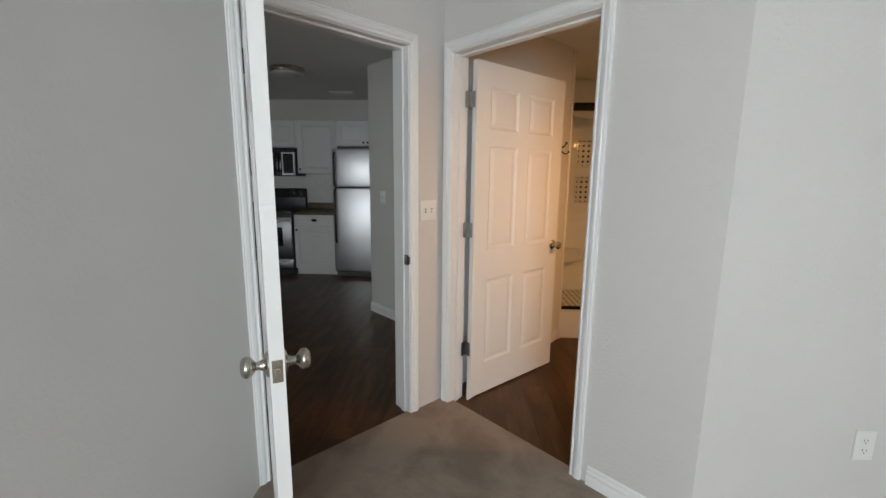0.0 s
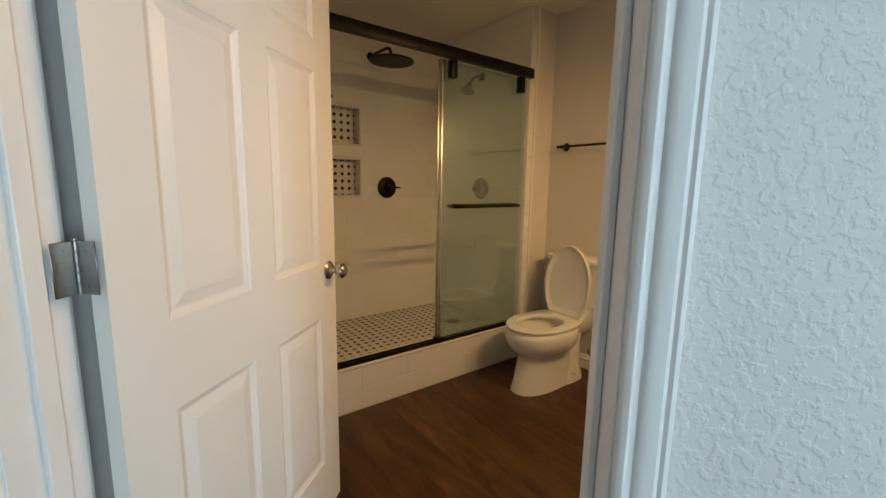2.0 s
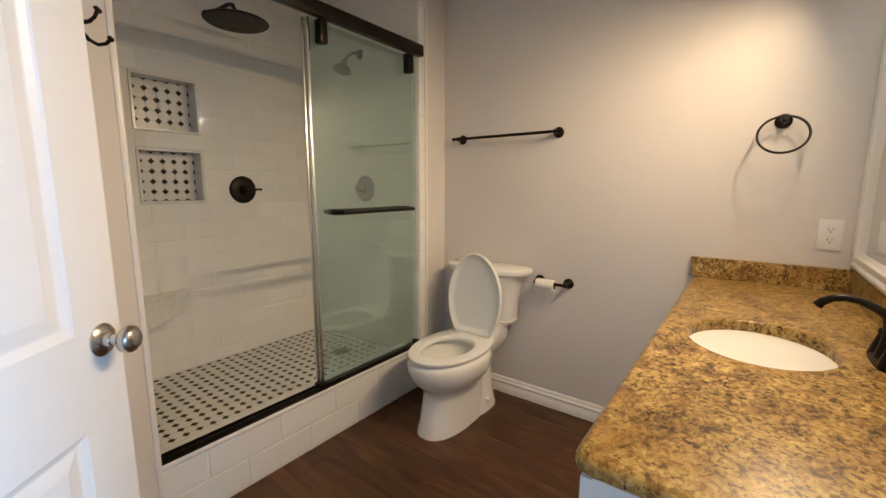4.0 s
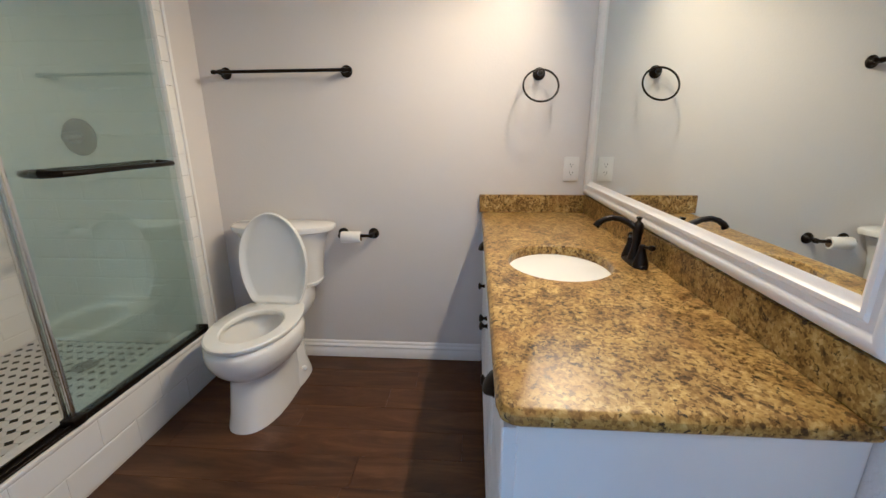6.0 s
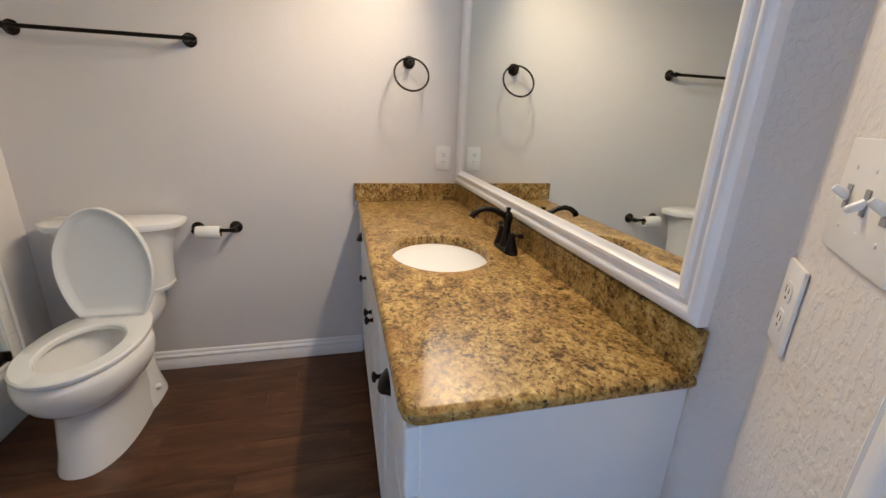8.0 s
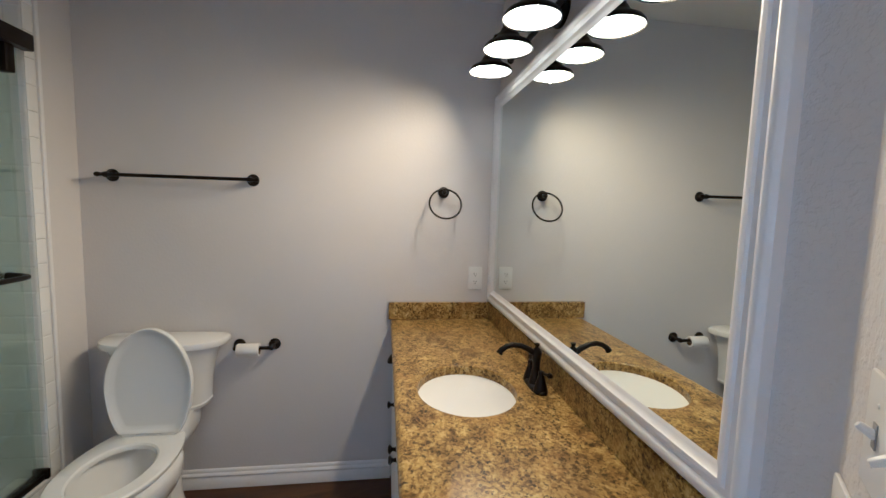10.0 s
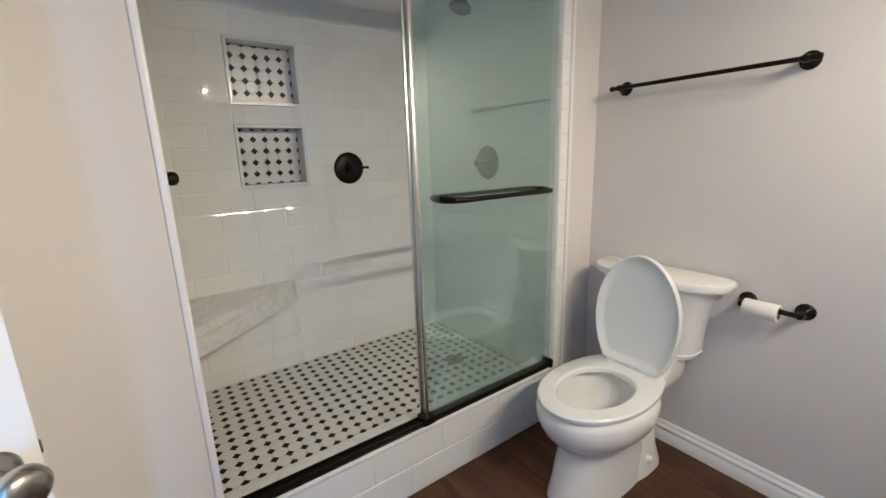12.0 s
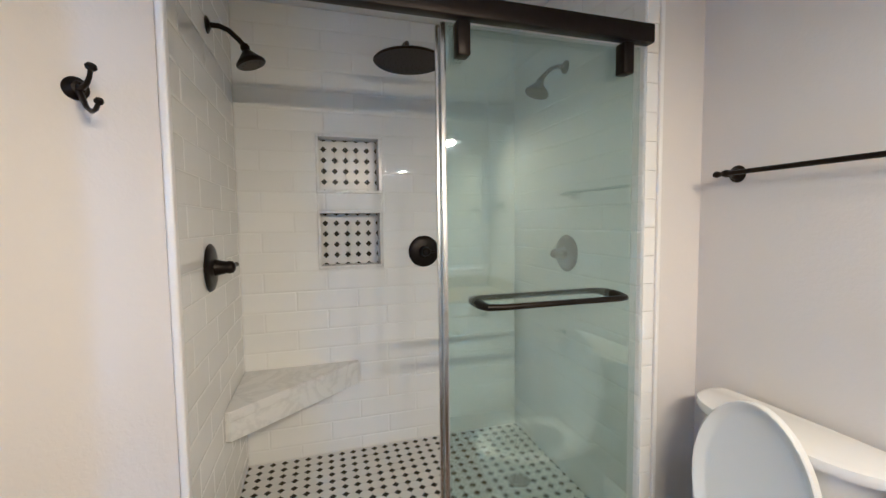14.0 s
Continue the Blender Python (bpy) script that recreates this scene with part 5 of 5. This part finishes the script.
tube(bm, [(0, 0.004, 0.118), (0, 0.030, 0.136), (0, 0.060, 0.150), (0, 0.088, 0.154), (0, 0.112, 0.148), (0, 0.130, 0.136), (0, 0.138, 0.124)], [0.011, 0.0105, 0.0095, 0.0095, 0.0095, 0.0105, 0.012], 14)
part("spout", bm, M_BRONZE, sp)
for sx in (-1, 1):
    bm = B()
    lathe(bm, [(0.0, 0.003), (0.025, 0.003), (0.025, 0.010), (0.020, 0.028), (0.014, 0.048), (0.010, 0.062), (0.012, 0.068), (0.009, 0.076), (0.0, 0.078)], 24, Matrix.Translation((sx * 0.052, 0, 0)))
    hb = part("handle_body", bm, M_BRONZE, fc)
    bm = B()
    tube(bm, [(sx * 0.052, 0, 0.068), (sx * 0.070, -0.006, 0.072), (sx * 0.088, -0.012, 0.075)], [0.0055, 0.0045, 0.006], 10)
    lathe(bm, [(0.0, -0.008), (0.009, -0.005), (0.010, 0.001), (0.007, 0.008), (0.0, 0.009)], 14, aim((sx * 0.092, -0.0135, 0.0755), (sx, -0.2, 0.15)))
    part("lever", bm, M_BRONZE, hb)

# ---------------------------------------------------------------- mirror (local: -y off the wall)
MX0, MX1, MZ0, MZ1 = 1.442, 2.996, 0.943, 1.980
mr = thing("mirror", pose(MX1, 2.105, 0, 0, 0, 180), "wide vanity mirror in a white moulded frame", "mirror")
W = MX1 - MX0
FR = [(0.0, 0.0), (0.0, 0.022), (0.006, 0.028), (0.016, 0.030), (0.024, 0.026), (0.028, 0.022), (0.038, 0.022), (0.042, 0.026), (0.050, 0.026), (0.054, 0.019), (0.062, 0.016), (0.068, 0.012), (0.070, 0.0)]
cor = [(0, MZ0, 1, 1), (W, MZ0, -1, 1), (W, MZ1, -1, -1), (0, MZ1, 1, -1)]
for k in range(4):
    bm = B()
    loft(bm, [[(x + sx * o, -d, z + sz * o) for o, d in FR] for x, z, sx, sz in (cor[k], cor[(k + 1) % 4])])
    part("frame_rail", bm, M_TRIM, mr)
bm = B()
bx(bm, 0.060, W - 0.060, -0.0115, -0.005, MZ0 + 0.060, MZ1 - 0.060)
part("mirror_glass", bm, M_MIRROR, mr, "clear silvered mirror glass", smooth=0)

# ---------------------------------------------------------------- vanity light
vl = thing("vanity_light", pose(0, 2.105, 0.075), "four-shade bronze vanity light bar, lit, above the mirror", "wall lamp")
bm = B()
tube(bm, [(SHADES[0] + 0.09, 0.034, 1.985), (SHADES[-1] - 0.09, 0.034, 1.985)], 0.011, 14)
part("bar", bm, M_BRONZE, vl)
for x in (SHADES[0] + 0.095, SHADES[-1] - 0.095):
    bm = B()
    lathe(bm, [(0.0, -0.012), (0.010, -0.009), (0.015, 0.0), (0.010, 0.009), (0.0, 0.012)], 16, aim((x, 0.034, 1.985), (1, 0, 0)))
    part("finial", bm, M_BRONZE, vl)
bm = B()
mid = sum(SHADES) / 4
loft(bm, [oval(mid, 1.985, -y, rx, rz, 32) for y, rx, rz in ((0.0, 0.060, 0.048), (0.010, 0.060, 0.048), (0.020, 0.048, 0.036), (0.030, 0.02, 0.015))])
for v in bm.verts:
    v.co = Vector((v.co.x, -v.co.z, v.co.y))
part("wall_plate", bm, M_BRONZE, vl)
for sx in SHADES:
    bm = B()
    tube(bm, [(sx, 0.034, 1.985), (sx, 0.038, 2.015), (sx, 0.060, 2.048), (sx, 0.096, 2.058), (sx, 0.129, 2.040), (sx, 0.143, 2.008), (sx, 0.143, 1.985)], 0.0065, 10)
    arm = part("arm", bm, M_BRONZE, vl)
    bm = B()
    lathe(bm, [(0.0, 1.997), (0.018, 1.997), (0.022, 1.985), (0.022, 1.972), (0.027, 1.966), (0.027, 1.956), (0.024, 1.952), (0.0, 1.952)], 22, Matrix.Translation((sx, 0.143, 0)))
    part("socket", bm, M_BRONZE, arm)
    bm = B()
    q = Matrix.Translation((sx, 0.143, 0))
    oprof = [(0.026, 1.962), (0.033, 1.956), (0.040, 1.942), (0.056, 1.928), (0.078, 1.916), (0.0855, 1.906), (0.0875, 1.8985), (0.0860, 1.8965), (0.0835, 1.903), (0.075, 1.913), (0.054, 1.925), (0.037, 1.939), (0.024, 1.956)]
    loft(bm, [[q @ Vector((r * math.cos(2 * math.pi * k / 36), r * math.sin(2 * math.pi * k / 36), z)) for k in range(36)] for r, z in oprof], False, False)
    sh = part("shade", bm, M_BRONZE, vl, "dark bronze bell shade")
    bm = B()
    iprof = [(0.0830, 1.9000), (0.0800, 1.9035), (0.0765, 1.9020), (0.0735, 1.9065), (0.0640, 1.9120), (0.0600, 1.9105), (0.0560, 1.9160), (0.040, 1.9280), (0.026, 1.9440)]
    loft(bm, [[q @ Vector((r * math.cos(2 * math.pi * k / 36), r * math.sin(2 * math.pi * k / 36), z)) for k in range(36)] for r, z in iprof], False, False)
    part("glass_liner", bm, M_SHADE, sh, "white ribbed glass liner, glowing")
    bm = B()
    lathe(bm, [(0.0, 1.952), (0.012, 1.952), (0.013, 1.945), (0.019, 1.936), (0.020, 1.928), (0.014, 1.918), (0.0, 1.914)], 18, q)
    part("bulb", bm, M_SHADEIN, sh, "lit warm bulb").visible_shadow = False

# ---------------------------------------------------------------- bathroom ceiling
cl = thing("recessed_ceiling_light", pose(1.995, 4.44, H), "round recessed shower light, switched off", "ceiling light")
bm = B()
lathe(bm, [(0.0, -0.002), (0.052, -0.002), (0.055, -0.006), (0.078, -0.006), (0.080, 0.0), (0.0, 0.0)], 32)
part("trim_ring", bm, M_PLATE, cl)
bm = B()
lathe(bm, [(0.0, -0.0065), (0.050, -0.0065), (0.050, -0.003), (0.0, -0.003)], 32)
part("lens", bm, M_OPAL, cl)

# ---------------------------------------------------------------- kitchen
KC = 0.905


def k_base(x0, x1, label):
    w, d, h = x1 - x0, 0.60, KC - 0.034
    c = thing("base_cabinet", pose(x0, 6.80, 0), label, "cabinet", "kitchen base cabinets")
    bm = B()
    bx(bm, 0.001, w - 0.001, -d, 0, 0.10, h, 0.001, 1)
    part("body", bm, M_CAB, c)
    bm = B()
    bx(bm, 0.001, w - 0.001, -d + 0.06, 0, 0, 0.10)
    part("toe_kick", bm, M_CAB, c)
    dw = cab_front("drawer_front", c, 0.015, w - 0.015, h - 0.165, h - 0.015, -d, flat=True)
    cup_pull(dw, w / 2, -d - 0.019, h - 0.08)
    dr_ = cab_front("cabinet_door", c, 0.015, w - 0.015, 0.115, h - 0.18, -d)
    round_knob(dr_, 0.045, -d - 0.019, h - 0.215)


def k_upper(x0, x1, z0, z1, n, label):
    w, d = x1 - x0, 0.32
    c = thing("wall_cabinet", pose(x0, 6.80, 0), label, "cabinet", "kitchen wall cabinets")
    bm = B()
    bx(bm, 0.001, w - 0.001, -d, 0, z0, z1, 0.001, 1)
    part("body", bm, M_CAB, c)
    s_ = (w - 0.03) / n
    for k in range(n):
        a, b = 0.015 + k * s_ + 0.002, 0.015 + (k + 1) * s_ - 0.002
        dr_ = cab_front("cabinet_door", c, a, b, z0 + 0.015, z1 - 0.015, -d)
        if n == 2:
            round_knob(dr_, b - 0.03 if k == 0 else a + 0.03, -d - 0.019, z0 + 0.05)
        else:
            round_knob(dr_, a + 0.03, -d - 0.019, z0 + 0.06)


k_base(-1.910, -1.320, "white kitchen base cabinet beside the refrigerator")
k_base(-3.30, -2.685, "white kitchen base cabinet beside the stove")
k_base(-3.80, -3.30, "white kitchen base cabinet in the corner")
k_upper(-2.705, -1.925, 1.81, 2.19, 2, "white wall cabinet above the microwave")
k_upper(-1.925, -1.335, 1.445, 2.19, 1, "white wall cabinet beside the refrigerator")
k_upper(-1.335, -0.50, 1.835, 2.19, 2, "white wall cabinet above the refrigerator")
k_upper(-3.34, -2.705, 1.445, 2.19, 1, "white wall cabinet beside the microwave")
k_upper(-3.80, -3.34, 1.445, 2.19, 1, "white wall cabinet in the corner")
bm = B()
bx(bm, -3.81, -0.495, 6.47, 6.799, 2.192, KH - 0.001)
structure("soffit_kitchen", bm, M_KWALL, "painted soffit above the kitchen cabinets", "soffit")
for x0, x1 in ((-1.910, -1.317), (-3.80, -2.685)):
    kc = thing("kitchen_countertop", pose(0, 0, 0), "dark brown granite kitchen countertop", "countertop", "kitchen countertops")
    bm = B()
    bx(bm, x0 + 0.002, x1 - 0.002, 6.165, 6.795, KC - 0.034, KC, 0.008, 3)
    part("slab", bm, M_KCOUNT, kc)
    bm = B()
    bx(bm, x0 + 0.002, x1 - 0.002, 6.765, 6.788, KC, KC + 0.10, 0.002, 1)
    part("splash", bm, M_KCOUNT, kc)

st = thing("stove", pose(-2.297, 6.79, 0), "black and stainless electric stove with glass oven window", "stove")
bm = B()
bx(bm, -0.38, 0.38, -0.62, 0, 0.07, 0.90, 0.004, 1)
part("body", bm, M_BLACKPL, st)
bm = B()
bx(bm, -0.375, 0.375, -0.60, -0.02, 0.0, 0.07)
part("plinth", bm, M_BLACKPL, st)
bm = B()
bx(bm, -0.382, 0.382, -0.645, -0.04, 0.90, 0.915, 0.004, 2)
part("cooktop", bm, M_BLACKGL, st, "black ceramic glass cooktop")
bm = B()
bx(bm, -0.374, 0.374, -0.650, -0.621, 0.245, 0.835, 0.006, 2)
od = part("oven_door", bm, M_DARKSTEEL, st, "dark stainless oven door")
bm = B()
bx(bm, -0.24, 0.24, -0.653, -0.649, 0.42, 0.69, 0.002, 1)
part("oven_window", bm, M_BLACKGL, od, "dark oven window")
bm = B()
tube(bm, [(-0.34, -0.652, 0.79), (-0.34, -0.695, 0.795), (0.34, -0.695, 0.795), (0.34, -0.652, 0.79)], 0.011, 12)
part("oven_handle", bm, M_STEEL, od, "stainless bar handle")
bm = B()
bx(bm, -0.374, 0.374, -0.648, -0.621, 0.085, 0.232, 0.006, 2)
dw = part("storage_drawer", bm, M_DARKSTEEL, st, "dark stainless storage drawer")
bm = B()
tube(bm, [(-0.33, -0.65, 0.205), (-0.33, -0.675, 0.208), (0.33, -0.675, 0.208), (0.33, -0.65, 0.205)], 0.009, 10)
part("drawer_handle", bm, M_STEEL, dw)
bm = B()
bx(bm, -0.38, 0.38, -0.075, -0.002, 0.90, 1.222, 0.012, 3)
bg = part("backguard", bm, M_BLACKPL, st, "black control backguard")
bm = B()
bx(bm, -0.365, 0.365, -0.080, -0.074, 1.085, 1.208, 0.003, 1)
part("control_panel", bm, M_BLACKGL, bg)
bm = B()
bx(bm, -0.12, 0.12, -0.083, -0.079, 1.118, 1.182, 0.002, 1)
part("clock_display", bm, M_BLACKGL, bg)
for x in (-0.31, -0.22, 0.22, 0.31):
    bm = B()
    lathe(bm, [(0.0, 0.0), (0.024, 0.0), (0.021, 0.018), (0.018, 0.024), (0.0, 0.025)], 20, aim((x, -0.080, 1.148), (0, -1, 0)))
    part("control_knob", bm, M_BLACKPL, bg)

mw = thing("microwave", pose(-2.315, 6.79, 1.405), "black and stainless over-the-range microwave", "microwave")
bm = B()
bx(bm, -0.388, 0.388, -0.37, 0, 0.0, 0.395, 0.004, 1)
part("body", bm, M_BLACKPL, mw)
bm = B()
bx(bm, -0.384, 0.185, -0.402, -0.371, 0.012, 0.335, 0.006, 2)
md = part("microwave_door", bm, M_BLACKGL, mw, "black glass door")
bm = B()
bx(bm, -0.34, 0.12, -0.405, -0.401, 0.055, 0.290, 0.002, 1)
part("door_window", bm, M_BLACKGL, md)
bm = B()
tube(bm, [(0.155, -0.402, 0.05), (0.155, -0.432, 0.07), (0.155, -0.438, 0.17), (0.155, -0.432, 0.28), (0.155, -0.402, 0.30)], 0.011, 12)
part("door_handle", bm, M_BLACKPL, md)
bm = B()
bx(bm, 0.190, 0.384, -0.400, -0.371, 0.012, 0.335, 0.004, 1)
cp = part("control_panel", bm, M_STEEL, mw)
bm = B()
bx(bm, 0.215, 0.360, -0.403, -0.399, 0.04, 0.315, 0.002, 1)
part("keypad", bm, M_BLACKGL, cp)
for k in range(6):
    bm = B()
    bx(bm, -0.38, 0.38, -0.398, -0.371, 0.341 + k * 0.0085, 0.3455 + k * 0.0085)
    part("vent_slat", bm, M_BLACKPL, mw)

fr = thing("refrigerator", pose(-0.938, 6.79, 0), "stainless steel top-freezer refrigerator", "refrigerator")
bm = B()
bx(bm, -0.375, 0.375, -0.60, 0, 0.02, 1.765, 0.006, 2)
part("cabinet", bm, M_BLACKPL, fr, "dark refrigerator cabinet")
for nm, z0, z1 in (("fridge_door", 0.075, 1.252), ("freezer_door", 1.266, 1.778)):
    bm = B()
    bx(bm, -0.376, 0.376, -0.672, -0.603, z0, z1, 0.014, 4)
    d = part(nm, bm, M_STEEL, fr, "stainless steel door")
    za, zb = (z0 + 0.42, z1 - 0.015) if nm == "fridge_door" else (z0 + 0.015, z1 - 0.05)
    bm = B()
    tube(bm, [(-0.335, -0.672, za), (-0.338, -0.712, za + 0.03), (-0.338, -0.718, (za + zb) / 2), (-0.338, -0.712, zb - 0.03), (-0.335, -0.672, zb)], 0.012, 12)
    part("handle", bm, M_BLACKPL, d, "dark bar handle")
bm = B()
bx(bm, -0.36, 0.36, -0.62, -0.58, 0.0, 0.07)
part("kick_grille", bm, M_BLACKPL, fr)

kl = thing("kitchen_ceiling_light", pose(-1.32, 4.78, KH), "round flush ceiling light with a nickel ring, unlit", "ceiling light")
bm = B()
lathe(bm, [(0.0, 0.0), (0.165, 0.0), (0.172, -0.012), (0.165, -0.022), (0.168, -0.030), (0.162, -0.045), (0.150, -0.050), (0.0, -0.050)], 40)
part("ring", bm, M_NICKEL, kl, "brushed nickel ring")
bm = B()
lathe(bm, [(0.148, -0.046), (0.140, -0.066), (0.110, -0.082), (0.06, -0.090), (0.0, -0.092)], 36)
part("glass_bowl", bm, M_OPAL, kl, "white opal glass")
vt = thing("ceiling_vent", pose(-1.10, 5.98, KH), "white ceiling air vent", "vent")
bm = B()
for q in ((-0.15, 0.15, -0.075, -0.055), (-0.15, 0.15, 0.055, 0.075), (-0.15, -0.13, -0.055, 0.055), (0.13, 0.15, -0.055, 0.055)):
    bx(bm, *q, -0.008, 0.0)
part("vent_frame", bm, M_PLATE, vt)
for k in range(6):
    bm = B()
    bx(bm, -0.13, 0.13, -0.052 + k * 0.018, -0.042 + k * 0.018, -0.010, -0.002)
    part("slat", bm, M_PLATE, vt)
bm = B()
bx(bm, -0.13, 0.13, -0.055, 0.055, -0.0018, 0.0)
part("duct", bm, M_SLOT, vt)

# ---------------------------------------------------------------- tiles, mosaic and planks
bm = B()
for x0, x1, z0, z1 in ((1.289, NX0 - 0.013, SZ - 0.004, TOP), (NX1 + 0.013, 2.756, SZ - 0.004, TOP), (NX0 - 0.013, NX1 + 0.013, SZ - 0.004, NICHES[0][0] - 0.013), (NX0 - 0.013, NX1 + 0.013, NICHES[0][1] + 0.013, NICHES[1][0] - 0.013), (NX0 - 0.013, NX1 + 0.013, NICHES[1][1] + 0.013, TOP)):
    bx(bm, x0, x1, 5.0014, 5.0118, z0, z1)
part("grout_bed", bm, M_GROUT, WALLS["wall_shower_north"])
for nm, x0, x1 in (("wall_shower_west", 1.2885, 1.2986), ("wall_shower_wing", 2.7464, 2.7565)):
    bm = B()
    bx(bm, x0, x1, 4.024, 5.010, SZ - 0.004, TOP - 0.002)
    part("grout_bed", bm, M_GROUT, WALLS[nm])
tile_wall(WALLS["wall_shower_north"], pose(SX0, SY1, 0), SX1 - SX0, SZ, TOP, HOLES, 0.05)
tile_wall(WALLS["wall_shower_west"], pose(SX0, SY0, 0, 0, 0, 90), SY1 - SY0, CURB - 0.06, TOP, (), 0.10)
tile_wall(WALLS["wall_shower_wing"], pose(SX1, SY1, 0, 0, 0, -90), SY1 - SY0, CURB - 0.06, TOP, (), 0.13)
for k in range(22):
    za = CURB - 0.001 + k * TILE_H
    if za + TILE_H < TOP:
        put_tile(WALLS["wall_shower_wing"], pose(2.7475, SY0 - 0.006, za), 0.0485, TILE_H - GR)
TILE_H = 0.119
tile_wall(curb, pose(1.312, SY0 + 0.0005, 0), 1.434, 0.003, CURB - 0.021, (), 0.12)

mosaic(pan, pose(0, 0, SZ - 0.0036), SX0, SX1, 4.142, SY1, 1.33, 4.17, lambda x, y: y < 4.45)


def plank_mesh(w, l):
    bm = B()
    rings = [[(0.0003 + i, 0.0003 + i, z), (l - 0.0003 - i, 0.0003 + i, z), (l - 0.0003 - i, w - 0.0003 - i, z), (0.0003 + i, w - 0.0003 - i, z)] for i, z in ((0, -0.012), (0, -0.0006), (0.0007, 0.0))]
    loft(bm, rings, cap0=False)
    return mesh_of("plank", bm, M_WOOD, 0)


PLANKS = {}
rnd = random.Random(7)


def lay(parent, x0, x1, y0, y1, keep):
    pw, pl = 0.152, 1.22
    n = math.ceil((x1 - x0) / pw)
    for i in range(n):
        xa, xb = x0 + i * pw, min(x1, x0 + (i + 1) * pw)
        y = y0 - rnd.uniform(0.0, pl)
        while y < y1:
            a, b = max(y, y0), min(y + pl, y1)
            y += pl
            if b - a < 0.05 or xb - xa < 0.02 or not keep((xa + xb) / 2, (a + b) / 2):
                continue
            key = (round(xb - xa, 3), round(b - a, 3))
            if key not in PLANKS:
                PLANKS[key] = plank_mesh(*key)
            ob = new("plank", PLANKS[key])
            ob.parent = parent
            ob.matrix_basis = pose(xb, a, 0, 0, 0, 90)


lay(fl, 0.42, 2.999, 2.0, 4.03, lambda x, y: x + y > 2.6)
lay(kf, -3.80, 0.42, 0.6, 6.79, lambda x, y: y - x > 2.0 and (x < -0.4 or y < 5.2))

# kitchen backsplash
bk = thing("kitchen_backsplash", pose(-3.80, 6.799, 0), "white glossy subway tile backsplash", "backsplash")
bm = B()
bx(bm, 0.0, 2.47, -0.006, 0.0, KC + 0.10, 1.44)
part("grout_bed", bm, M_GROUT, bk)
TW, TILE_H = 0.152, 0.0755
tile_wall(bk, pose(0, -0.012, 0), 2.47, KC + 0.103, 1.438, (), 0.03)
